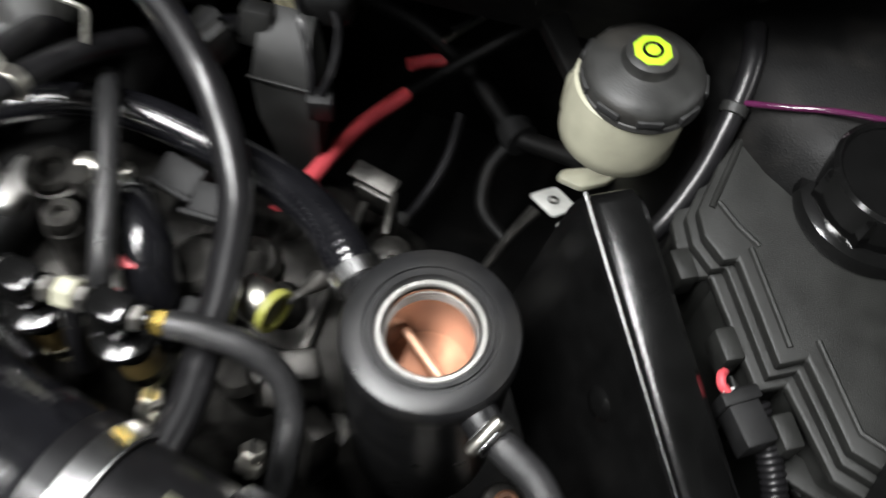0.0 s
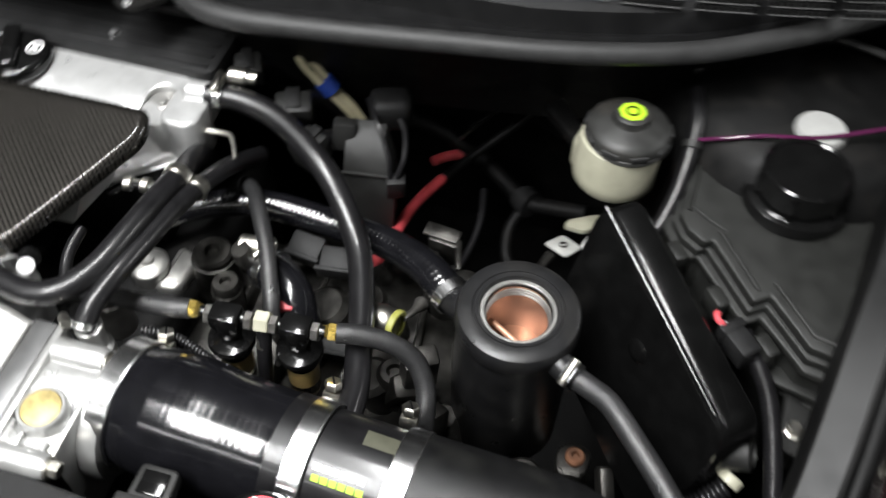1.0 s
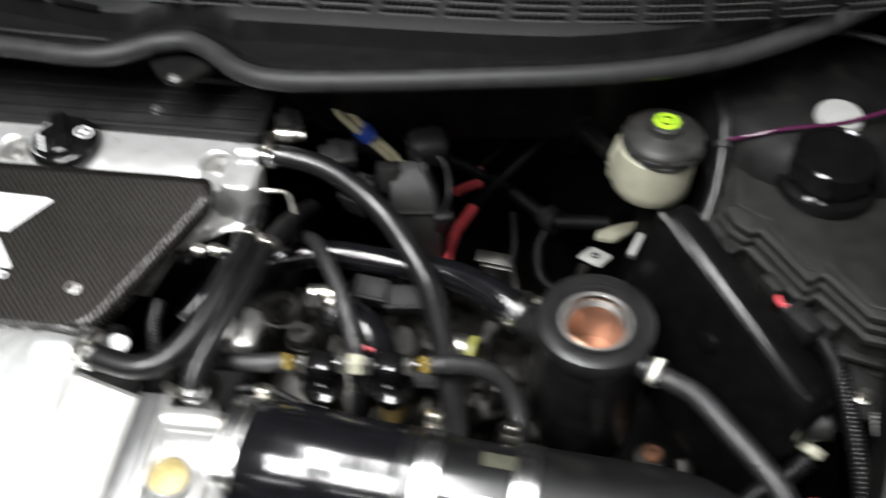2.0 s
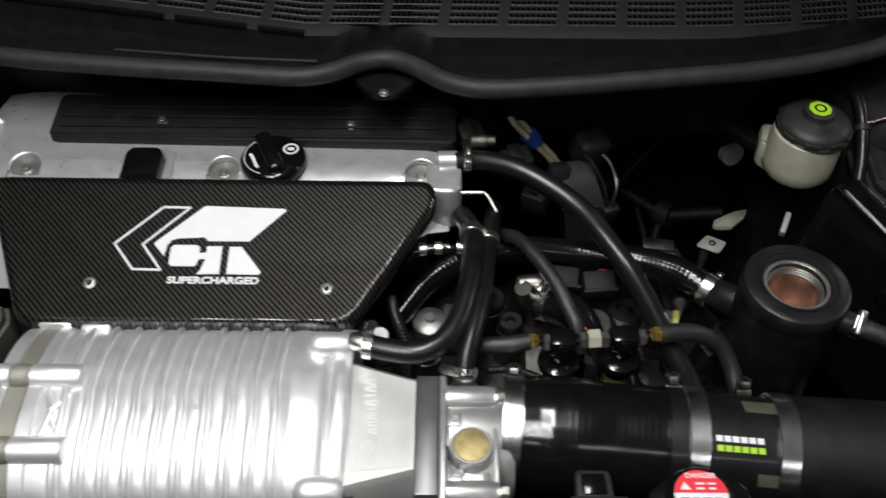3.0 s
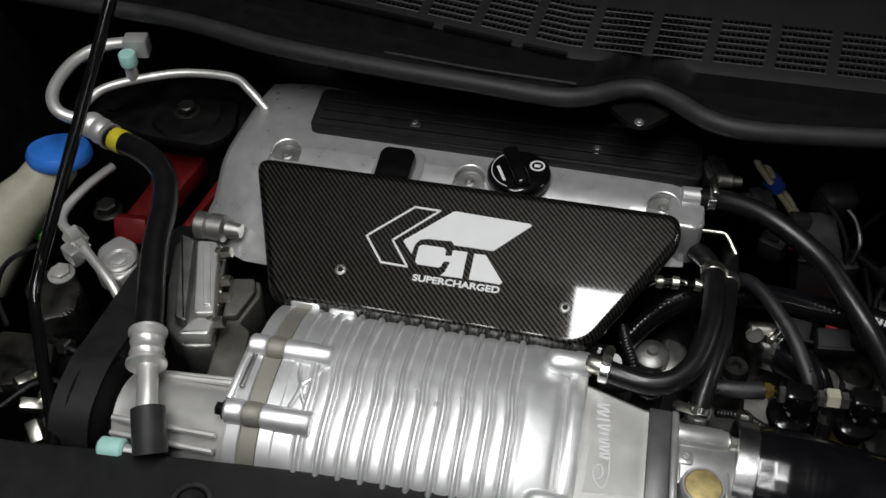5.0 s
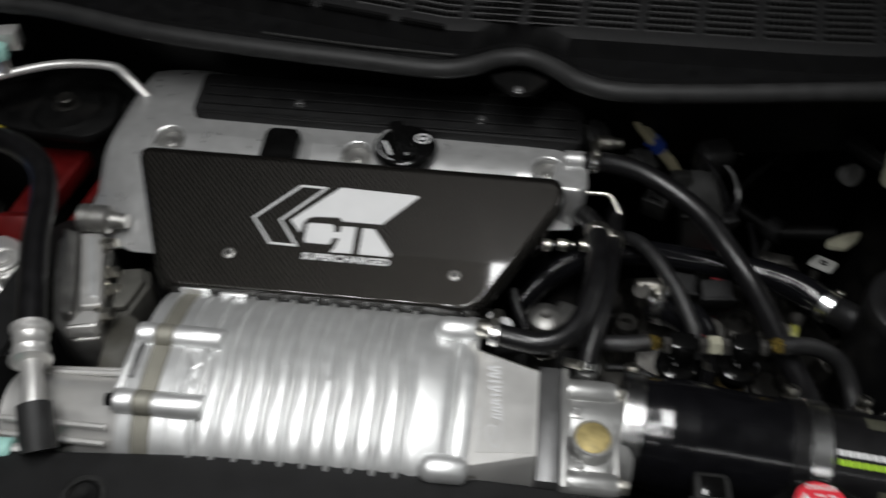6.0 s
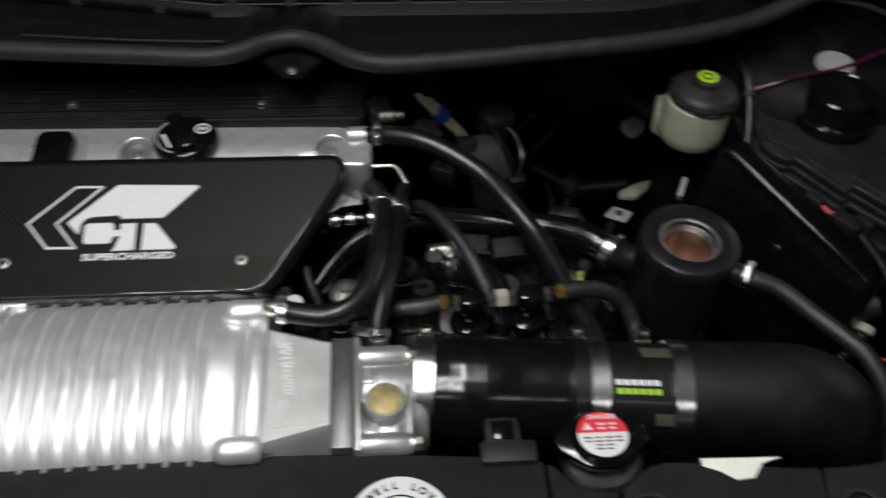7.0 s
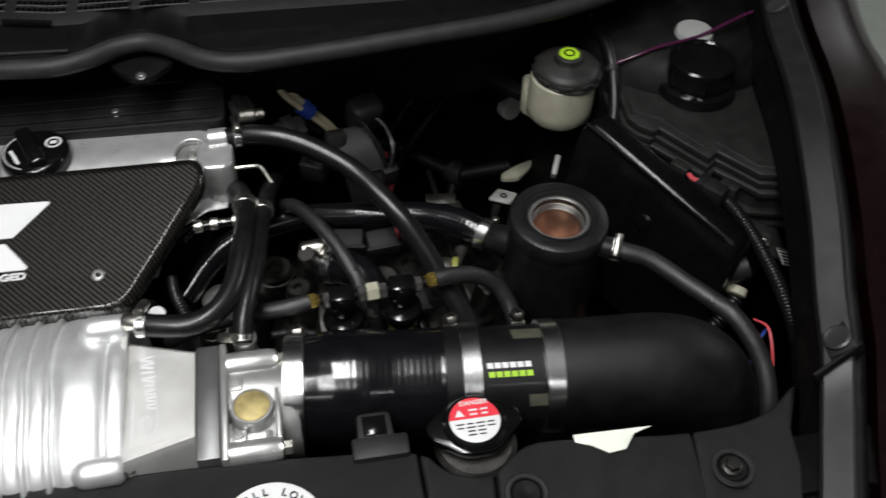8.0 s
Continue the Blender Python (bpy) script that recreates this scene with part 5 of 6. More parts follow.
part("body", loft([[Vector((x + k * 0.010, y, z)) for x, y, z in ((-0.262, 0.385, 0.835), (-0.226, 0.390, 0.835), (-0.222, 0.372, 0.828), (-0.258, 0.366, 0.828))] if k == 0 else [Vector(p) for p in q] for k, q in ((0, None), (1, ((-0.262, 0.372, 0.812), (-0.214, 0.378, 0.812), (-0.210, 0.352, 0.802), (-0.256, 0.346, 0.802))), (2, ((-0.256, 0.366, 0.775), (-0.210, 0.372, 0.775), (-0.206, 0.345, 0.77), (-0.250, 0.340, 0.77))), (3, ((-0.240, 0.364, 0.70), (-0.214, 0.368, 0.70), (-0.210, 0.348, 0.70), (-0.236, 0.344, 0.70))))]), PLASTIC_GREY, gb)
part("seam", box((0.05, 0.003, 0.003), pose(-0.233, 0.348, 0.803, 0, 0, 7), bevel=0.0008), PLASTIC_GREY, gb)
part("side_plug", box((0.018, 0.014, 0.026), pose(-0.206, 0.352, 0.792, 10, 0, 20), bevel=0.002), PLASTIC, gb)
part("plug_lead", tube([(-0.204, 0.350, 0.806), (-0.200, 0.362, 0.824), (-0.207, 0.385, 0.836), (-0.224, 0.402, 0.842)], 0.0028, n=8), RUBBER, gb)
part("plug_lead", tube([(-0.210, 0.348, 0.806), (-0.214, 0.356, 0.826), (-0.228, 0.372, 0.846), (-0.246, 0.398, 0.852)], 0.0022, n=8), RUBBER, gb)
part("latch", box((0.022, 0.016, 0.03), pose(-0.262, 0.372, 0.826, -12, 6, 14), bevel=0.003), PLASTIC_GREY, gb)
part("upper_block", box((0.040, 0.032, 0.040), pose(-0.226, 0.405, 0.838, 10, 0, 20), bevel=0.010, seg=3), PLASTIC, gb)
for nm, lab, px, py, pz, sx, sy, sz, rz in (("sensor_plug", "dark grey sensor plug behind the engine", -0.310, 0.372, 0.846, 0.034, 0.024, 0.026, 20), ("sensor_plug", "dark grey sensor plug behind the engine", -0.286, 0.345, 0.825, 0.026, 0.03, 0.03, -25), ("sensor_plug", "dark grey sensor plug behind the engine", -0.358, 0.388, 0.868, 0.026, 0.024, 0.026, 25)):
    g_ = thing(nm, lab, "connector", "sensor plugs")
    part("shell", box((sx, sy, sz), pose(px, py, pz, 15, 0, rz), bevel=0.003), PLASTIC_GREY, g_)
    part("latch", box((sx * 0.4, sy * 0.9, 0.006), pose(px, py, pz + sz * 0.5, 15, 0, rz), bevel=0.001), PLASTIC, g_)
    part("boot", tube([(px, py + 0.012, pz), (px + 0.012, py + 0.03, pz - 0.01), (px + 0.03, py + 0.05, pz - 0.04)], 0.008, n=10), RUBBER, g_)
cs = thing("plated_hose_union", "small plated union beside the breather hose", "fitting")
part("union", lathe([(0.006, 0), (0.008, 0.002), (0.008, 0.016), (0.006, 0.018), (0.006, 0.026)], along((-0.360, 0.352, 0.892), (-0.335, 0.356, 0.89)), n=12), ZINC, cs)
w = thing("red_cable", "red sleeved battery cable with a black end", "cable")
part("sleeve", tube([(-0.212, 0.285, 0.742), (-0.206, 0.325, 0.736), (-0.203, 0.375, 0.722), (-0.200, 0.415, 0.704), (-0.1865, 0.4602, 0.6938)], 0.0064, n=12), RED_SLEEVE, w)
part("end", tube([(-0.1875, 0.457, 0.6943), (-0.160, 0.50, 0.70), (-0.10, 0.55, 0.74), (-0.04, 0.58, 0.8)], 0.005, n=10), DARK, w)
w = thing("red_cable", "short red sleeved cable in the dark behind the engine", "cable")
part("sleeve", tube([(-0.214, 0.532, 0.642), (-0.2005, 0.545, 0.641), (-0.184, 0.553, 0.642)], 0.0064, n=12), RED_SLEEVE, w)
w = thing("main_loom", "dusty black taped loom crossing the bay", "cable")
part("loom", tube([(-0.269, 0.550, 0.690), (-0.221, 0.559, 0.672), (-0.169, 0.548, 0.655), (-0.126, 0.522, 0.645), (-0.095, 0.500, 0.641), (-0.063, 0.493, 0.648), (-0.024, 0.485, 0.660)], 0.0095, n=12), DARK, w)
part("tape_wrap", tube([(-0.101, 0.508, 0.642), (-0.095, 0.500, 0.6415), (-0.087, 0.494, 0.643)], 0.0165, n=12), PLASTIC, w)
part("branch", tube([(-0.098, 0.497, 0.632), (-0.108, 0.470, 0.615), (-0.10, 0.440, 0.60), (-0.07, 0.420, 0.595)], 0.007, n=10), DARK, w)
w = thing("shift_cable", "slim black cable with a grey sleeve on the gearbox", "cable")
part("cable", tube([(-0.14, 0.47, 0.68), (-0.135, 0.43, 0.67), (-0.14, 0.39, 0.66), (-0.15, 0.35, 0.66)], 0.004, n=10), RUBBER, w)
part("sleeve", tube([(-0.146, 0.368, 0.66), (-0.152, 0.345, 0.66)], 0.007, n=10), PLASTIC_GREY, w)
bk = thing("drilled_bracket", "pale plated bracket with a drilled eye below the reservoir", "bracket")
part("eye", ring(0.0045, 0.0028, 0.0025, pose(-0.0415, 0.4465, 0.6425, -8, 0, 0), n=20, ch=0.0006), ALU_DARK, bk)
part("plate", prism(round_poly([(-0.018, -0.012), (0.012, -0.013), (0.017, 0.013), (-0.010, 0.015)], 0.004), 0, 0.003, pose(-0.0415, 0.4465, 0.639, -8, 0, -25), bevel=0.0008), PALE_PLATE, bk)
part("stem", tube([(-0.053, 0.434, 0.638), (-0.065, 0.405, 0.63), (-0.077, 0.365, 0.615)], [0.006, 0.004, 0.003], n=8), ALU_DARK, bk)
single("pale_bracket", prism(round_poly([(-0.045, 0.452), (-0.022, 0.450), (-0.004, 0.466), (0.006, 0.484), (-0.018, 0.476), (-0.043, 0.462)], 0.005), 0.662, 0.670, bevel=0.002), CREAM, "cream plastic tab in the dark below the reservoir", "bracket")
mc = thing("clutch_cylinder", "black hydraulic cylinder with a grey cap below the reservoir", "cylinder")
part("barrel", tube([(-0.06, 0.60, 0.78), (-0.04, 0.55, 0.755), (-0.028, 0.52, 0.742)], 0.012, n=14), DARK, mc)
part("cap", lathe([(0.012, 0), (0.0145, 0.002), (0.0145, 0.014), (0.012, 0.016)], along((-0.029, 0.520, 0.735), (-0.022, 0.500, 0.74)), n=20), GREY_CAP, mc)
part("line", tube([(-0.06, 0.60, 0.78), (-0.11, 0.57, 0.76), (-0.17, 0.52, 0.72)], 0.0025, n=8), DARK, mc)
fs = thing("firewall_sensor", "dark grey sensor block on the bulkhead", "sensor")
part("block", box((0.07, 0.03, 0.03), pose(-0.095, 0.605, 0.690, 0, 12, -18), bevel=0.003), PLASTIC, fs)
part("plug", box((0.018, 0.03, 0.026), pose(-0.136, 0.605, 0.700, 0, 12, -30), bevel=0.003), GREY_CAP, fs)
part("rod", tube([(-0.138, 0.60, 0.70), (-0.16, 0.575, 0.69), (-0.185, 0.54, 0.68)], 0.0025, n=8), ZINC, fs)
single("pale_tab", box((0.006, 0.026, 0.012), pose(-0.016, 0.340, 0.789, 20, 0, -25), bevel=0.0015), GREY_CAP, "pale plastic tab below the fluid reservoir", "tab")
single("reservoir_stay", prism(round_poly([(-0.085, 0.44), (-0.05, 0.40), (-0.035, 0.405), (-0.07, 0.455)], 0.004), 0.838, 0.85, bevel=0.002), DARK, "black steel stay carrying the fluid reservoir", "bracket")
h = thing("reservoir_hose", "black hose behind the fluid reservoir", "hose")
part("hose", tube([(0.045, 0.44, 0.90), (0.050, 0.415, 0.895), (0.050, 0.385, 0.88), (0.045, 0.35, 0.855), (0.03, 0.315, 0.83), (0.0, 0.28, 0.8)], 0.0068, n=14), RUBBER, h)
part("clip", ring(0.0082, 0.0066, 0.007, along((0.0502, 0.392, 0.884), (0.0495, 0.375, 0.874)), n=20), PLASTIC_GREY, h)

# ---- gearbox and head castings in the gap ----
gx = thing("gearbox_casting", "cast gearbox with ribs and bosses, darkened for the deep bay's shade", "gearbox")
part("case", loft([[Vector((x, 0.24 + sy * math.cos(a), 0.62 + sz * math.sin(a))) for a in [2 * math.pi * k / 24 for k in range(24)]] for x, sy, sz in ((-0.33, 0.10, 0.10), (-0.30, 0.13, 0.13), (-0.2, 0.14, 0.135), (-0.12, 0.12, 0.12), (-0.08, 0.09, 0.09))]), ALU_DARK, gx)
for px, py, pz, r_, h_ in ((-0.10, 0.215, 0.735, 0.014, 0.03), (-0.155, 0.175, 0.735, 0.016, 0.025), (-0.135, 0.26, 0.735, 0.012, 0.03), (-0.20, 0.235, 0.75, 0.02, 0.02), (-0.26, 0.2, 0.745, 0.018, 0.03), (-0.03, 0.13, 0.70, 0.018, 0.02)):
    part("boss", lathe([(r_, -0.05), (r_, h_ * 0.8), (r_ * 0.8, h_), (r_ * 0.45, h_), (r_ * 0.4, h_ - 0.006)], pose(px, py, pz), n=20), ALU_DARK, gx)
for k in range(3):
    part("rib", box((0.006, 0.16, 0.04), pose(-0.25 + 0.05 * k, 0.235, 0.735, 0, 8, 6 * (k % 3) - 6), bevel=0.002), ALU_DARK, gx)
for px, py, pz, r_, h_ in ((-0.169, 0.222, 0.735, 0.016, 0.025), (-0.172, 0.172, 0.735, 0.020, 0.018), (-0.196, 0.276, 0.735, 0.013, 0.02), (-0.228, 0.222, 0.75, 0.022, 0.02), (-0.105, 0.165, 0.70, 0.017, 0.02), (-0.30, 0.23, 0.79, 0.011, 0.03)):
    part("boss", lathe([(r_ * 1.15, -0.06), (r_, 0.0), (r_, h_ * 0.7), (r_ * 0.75, h_), (r_ * 0.3, h_)], pose(px, py, pz, 8 - 60 * (px + 0.2), -14, 0), n=18), ALU_DARK, gx)
part("mount_lug", box((0.028, 0.022, 0.05), pose(-0.148, 0.168, 0.742, 22, 14, 30), bevel=0.006), ALU_DARK, gx)
part("mount_lug", box((0.022, 0.03, 0.05), pose(-0.118, 0.150, 0.722, -12, 20, 60), bevel=0.006), ALU_DARK, gx)
part("ear", box((0.03, 0.02, 0.12), pose(-0.135, 0.175, 0.75, 10, 0, 30), bevel=0.004), ALU_DARK, gx)
lb = thing("gearbox_bracket", "plated angle bracket bolted on the gearbox", "bracket")
part("upright", box((0.030, 0.004, 0.040), pose(-0.148, 0.318, 0.752, 12, 0, -8), bevel=0.001), ALU_DARK, lb)
part("top_flange", box((0.034, 0.014, 0.004), pose(-0.152, 0.324, 0.772, 10, 0, -8), bevel=0.001), ALU_DARK, lb)
part("flange", box((0.005, 0.034, 0.044), pose(-0.131, 0.302, 0.752, 0, 0, 14), bevel=0.001), ALU_DARK, lb)
part("boss", lathe([(0.013, 0), (0.013, 0.012), (0.009, 0.014)], pose(-0.118, 0.275, 0.76), n=18), ALU_DARK, lb)
bs = thing("ball_sensor", "plated sensor with a yellow-green ring on the gearbox", "sensor")
m_ = along((-0.166, 0.198, 0.795), (-0.150, 0.194, 0.796))
part("ball", lathe([(0.006, -0.022), (0.012, -0.018), (0.0145, -0.008), (0.0135, 0.002), (0.01, 0.006)], m_, n=24), ZINC, bs)
part("ring", ring(0.0148, 0.010, 0.006, m_ @ pose(0, 0, 0.003), n=24), OLIVE, bs, "yellow-green ring")
part("stud", tube([(-0.156, 0.206, 0.795), (-0.150, 0.220, 0.79), (-0.147, 0.232, 0.785)], [0.003, 0.0035, 0.007], n=12), CAST_MID, bs)
hd = thing("cylinder_head_end", "cast cylinder head end with bosses, darkened for shade below the hoses", "cylinder head")
part("casting", box((0.12, 0.16, 0.16), pose(-0.345, 0.225, 0.652, 0, 0, 0), bevel=0.012, seg=3), ALU_DARK, hd)
# bosses take a lit and a shaded grey of one casting
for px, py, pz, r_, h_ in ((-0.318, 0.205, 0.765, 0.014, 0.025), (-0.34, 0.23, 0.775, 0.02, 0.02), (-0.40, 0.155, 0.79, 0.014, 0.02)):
    part("boss", lathe([(r_ * 1.1, -0.03), (r_, 0.0), (r_, h_ * 0.55), (r_ * 0.9, h_ * 0.6), (r_ * 0.9, h_ * 0.85), (r_ * 0.78, h_), (r_ * 0.36, h_), (r_ * 0.32, h_ - 0.006), (0.002, h_ - 0.006)], pose(px, py, pz), n=24), CAST_MID if px < -0.34 else ALU_DARK, hd)
part("stud_tower", lathe([(0.017, -0.05), (0.0165, -0.012), (0.0175, -0.010), (0.0175, -0.004), (0.014, -0.001), (0.006, 0.0), (0.005, 0.003), (0.002, 0.003)], pose(-0.3968, 0.2128, 0.7818), n=28), SILVER_CAST, hd, "bright cast stud tower")
part("stud_shoulder", prism(round_poly([(-0.388, 0.196), (-0.362, 0.200), (-0.360, 0.240), (-0.384, 0.248)], 0.009), 0.70, 0.768, bevel=0.006, seg=3), SILVER_CAST, hd)
part("union", lathe([(0.007, 0), (0.009, 0.002), (0.009, 0.03), (0.007, 0.032)], along((-0.312, 0.232, 0.812), (-0.288, 0.235, 0.812)), n=16), ZINC, hd)
el = thing("silicone_elbow", "glossy black silicone elbow with a steel clamp", "hose")
part("elbow", tube([(-0.290, 0.228, 0.79), (-0.272, 0.218, 0.798), (-0.252, 0.202, 0.795), (-0.241, 0.186, 0.775), (-0.236, 0.176, 0.74)], 0.0175, n=24), RUBBER_GLOSS, el)
worm_clamp((-0.281, 0.224, 0.795), (0.8, -0.5, 0.3), 0.018, 0.011, el, 90)
for px, py, pz, rz in ((-0.228, 0.250, 0.792, 6), (-0.262, 0.262, 0.785, -8), (-0.205, 0.185, 0.765, 4)):
    g_ = thing("black_connector", "black square plug on the engine side", "connector", "engine side plugs")
    part("shell", box((0.032, 0.024, 0.022), pose(px, py, pz, 20, 0, rz), bevel=0.003), PLASTIC, g_)
    part("frame", box((0.035, 0.004, 0.025), pose(px, py - 0.012, pz, 20, 0, rz), bevel=0.0015), PLASTIC, g_)
w = thing("thin_fuel_loom", "thin corrugated black loom under the fuel hose", "cable conduit")
part("conduit", tube([(-0.345, 0.118, 0.83), (-0.32, 0.122, 0.825), (-0.295, 0.118, 0.815), (-0.27, 0.112, 0.80)], 0.0036, n=8, ribs=0.003, depth=0.2), RUBBER, w)
w = thing("chain_loom", "black corrugated loom beside the carbon cover", "cable conduit")
part("conduit", tube([(-0.432, 0.19, 0.84), (-0.427, 0.165, 0.845), (-0.42, 0.145, 0.845), (-0.412, 0.125, 0.835)], 0.0048, n=8, ribs=0.0034, depth=0.2), RUBBER, w)
sn = thing("knock_sensor_plug", "black plug with a bright white round end beside the carbon cover", "connector")
part("plug", lathe([(0.009, 0), (0.009, 0.026), (0.007, 0.028)], along((-0.463, 0.155, 0.84), (-0.446, 0.142, 0.856)), n=16), GLOSS_BLACK, sn)
part("end", lathe([(0.0065, 0), (0.0072, 0.001), (0.0072, 0.004), (0.006, 0.005)], along((-0.439, 0.130, 0.862), (-0.434, 0.118, 0.89)), n=24), WHITE, sn)
st = thing("steel_stay", "bent plated stay beside the valve cover", "bracket")
part("rod", tube([(-0.374, 0.308, 0.862), (-0.352, 0.309, 0.862), (-0.342, 0.306, 0.862), (-0.332, 0.288, 0.856)], 0.0022, n=8), ZINC, st)
pb = thing("hose_fitting_row", "row of small plated hose ends beside the valve cover", "fitting")
for k, px in enumerate((-0.408, -0.393, -0.372, -0.35)):
    part("nipple", lathe([(0.004, 0), (0.0062, 0.001), (0.0062, 0.007), (0.004, 0.008), (0.004, 0.014)], along((px, 0.232 + 0.002 * k, 0.862), (px + 0.02, 0.234, 0.862)), n=12), ZINC, pb)
part("pipe", tube([(-0.42, 0.225, 0.855), (-0.40, 0.232, 0.862), (-0.34, 0.236, 0.86)], 0.004, n=10), GLOSS_BLACK, pb)

# ---- west side of the bay ----
tw = thing("strut_tower_plate", "black steel strut tower plate with two bolts", "strut tower", kind="structure")
part("plate", prism(round_poly([(-1.045, 0.37), (-1.04, 0.435), (-0.98, 0.46), (-0.90, 0.44), (-0.885, 0.38), (-0.905, 0.35), (-0.985, 0.355)], 0.015), 0.835, 0.848, bevel=0.004), DARK, tw)
part("raised_pad", lathe([(0.042, 0), (0.038, 0.006), (0.015, 0.007)], pose(-0.947, 0.395, 0.846), n=32), DARK, tw)
bolt((-0.947, 0.397, 0.852), (0, 0, 1), 0.011, 0.012, ALU_DARK, tw)
bolt((-1.035, 0.392, 0.848), (0, 0, 1), 0.010, 0.006, DARK, tw)
part("tower_side", box((0.2, 0.12, 0.3), pose(-0.98, 0.44, 0.69), bevel=0.02), DARK, tw)
ac = thing("aircon_pipe", "bare aluminium air conditioning pipes with a crimped black hose", "pipe")
part("pipe", tube([(-0.990, 0.411, 0.930), (-1.012, 0.409, 0.930), (-1.035, 0.397, 0.929), (-1.052, 0.366, 0.927), (-1.052, 0.322, 0.923), (-1.038, 0.300, 0.915), (-1.012, 0.300, 0.905)], 0.0066, n=16), ALU_FLAT, ac)
part("pipe", tube([(-1.035, 0.345, 0.893), (-1.022, 0.366, 0.898), (-0.988, 0.388, 0.90), (-0.943, 0.408, 0.90), (-0.890, 0.413, 0.898), (-0.868, 0.404, 0.890), (-0.845, 0.392, 0.874)], 0.005, n=14), ALU_FLAT, ac)
part("block", box((0.026, 0.020, 0.022), pose(-0.994, 0.408, 0.930, 0, 0, 12), bevel=0.002), ALU_FLAT, ac)
part("valve_stem", lathe([(0.007, 0), (0.007, 0.018), (0.009, 0.019), (0.009, 0.024), (0.006, 0.025)], along((-0.996, 0.386, 0.902), (-0.994, 0.384, 0.93)), n=16), ALU_FLAT, ac)
part("mint_cap", lathe([(0.0088, 0), (0.0096, 0.001), (0.0096, 0.013), (0.0085, 0.0145)], along((-0.9948, 0.385, 0.921), (-0.994, 0.384, 0.94)), n=20), MINT, ac, "mint green valve cap")
part("crimp", tube([(-1.008, 0.300, 0.904), (-0.998, 0.297, 0.902), (-0.975, 0.287, 0.90)], 0.0135, n=18, ribs=0.012, depth=0.14), ALU_FLAT, ac)
HOSE_L = [(-0.982, 0.290, 0.900), (-0.965, 0.283, 0.900), (-0.930, 0.270, 0.900), (-0.899, 0.245, 0.900), (-0.880, 0.205, 0.899), (-0.866, 0.150, 0.897), (-0.845, 0.090, 0.893), (-0.835, 0.062, 0.890)]
part("hose", tube(HOSE_L, 0.0122, n=18), RUBBER, ac)
part("yellow_band", tube([(-0.970, 0.2852, 0.900), (-0.957, 0.2805, 0.900)], 0.0128, n=18), YELLOW, ac, "yellow painted band")
part("crimp", lathe([(0.0125, -0.0173), (0.0165, -0.0166), (0.0165, -0.0137), (0.0138, -0.0108), (0.0138, -0.0079), (0.0150, -0.0058), (0.0138, -0.0029), (0.0138, 0.0029), (0.0150, 0.0058), (0.0138, 0.0086), (0.0138, 0.0115), (0.0170, 0.0137), (0.0170, 0.0166), (0.0110, 0.0187)], along((-0.829, 0.046, 0.888), (-0.821, 0.024, 0.885)), n=28), ALU_FLAT, ac)
part("pipe", tube([(-0.823, 0.032, 0.886), (-0.812, 0.005, 0.882), (-0.804, -0.018, 0.876)], 0.0088, n=16), ALU_FLAT, ac)
part("end_sleeve", tube([(-0.808, -0.005, 0.878), (-0.801, -0.022, 0.871), (-0.796, -0.036, 0.862)], 0.0140, n=18), RUBBER_DULL, ac)
sv = thing("service_valve", "mint green capped service valve beside the front panel", "valve")
part("cap", lathe([(0.0075, 0), (0.0095, 0.002), (0.0095, 0.020), (0.0075, 0.022)], along((-0.822, -0.032, 0.853), (-0.85, -0.034, 0.853)), n=20), MINT, sv, "mint green cap")
part("stem", lathe([(0.005, 0), (0.005, 0.025)], along((-0.800, -0.031, 0.853), (-0.825, -0.032, 0.853)), n=12), ALU_FLAT, sv)
rmn = thing("engine_mount", "red anodised engine mount with a plated bolt", "engine mount")
part("arm", prism(round_poly([(-0.984, 0.258), (-0.950, 0.258), (-0.938, 0.32), (-0.928, 0.385), (-0.930, 0.42), (-1.0, 0.42), (-1.002, 0.38), (-0.976, 0.33)], 0.008), 0.775, 0.80, bevel=0.004), RED_MOUNT, rmn)
part("side_rib", prism([(-0.925, 0.26), (-0.915, 0.265), (-0.895, 0.40), (-0.905, 0.40)], 0.74, 0.785, bevel=0.002), RED_MOUNT, rmn)
part("front_lip", box((0.038, 0.018, 0.03), pose(-0.966, 0.258, 0.795, -30, 0, 4), bevel=0.004), RED_MOUNT, rmn)
bolt((-1.008, 0.282, 0.79), (0, 0, 1), 0.012, 0.014, ALU_DARK, rmn)
wb = thing("washer_bottle", "cream washer bottle neck with a blue snap cap", "washer bottle")
part("neck", tube([(-1.063, 0.30, 0.842), (-1.082, 0.275, 0.820), (-1.115, 0.245, 0.79), (-1.15, 0.20, 0.75)], [0.025, 0.027, 0.036, 0.05], n=24), CREAM, wb)
part("cap", lathe([(0.033, 0), (0.035, 0.003), (0.035, 0.010), (0.032, 0.016), (0.012, 0.020)], pose(-1.060, 0.302, 0.842, -12, 0, 0), n=36), BLUE, wb, "blue snap cap")
pr = thing("bonnet_prop", "slim black steel rod holding the bonnet open", "prop rod")
part("rod", tube([(-0.88, 0.52, 1.295), (-0.93, 0.315, 1.078), (-0.968, 0.160, 0.913), (-0.976, 0.125, 0.876), (-0.974, 0.100, 0.860), (-0.962, 0.078, 0.853), (-0.934, 0.035, 0.848), (-0.900, -0.015, 0.842), (-0.885, -0.05, 0.838)], 0.0058, n=12), GLOSS_BLACK, pr)
sl = thing("slave_bracket", "dull cast bracket with a rusty bolt hole below the drain hose", "bracket")
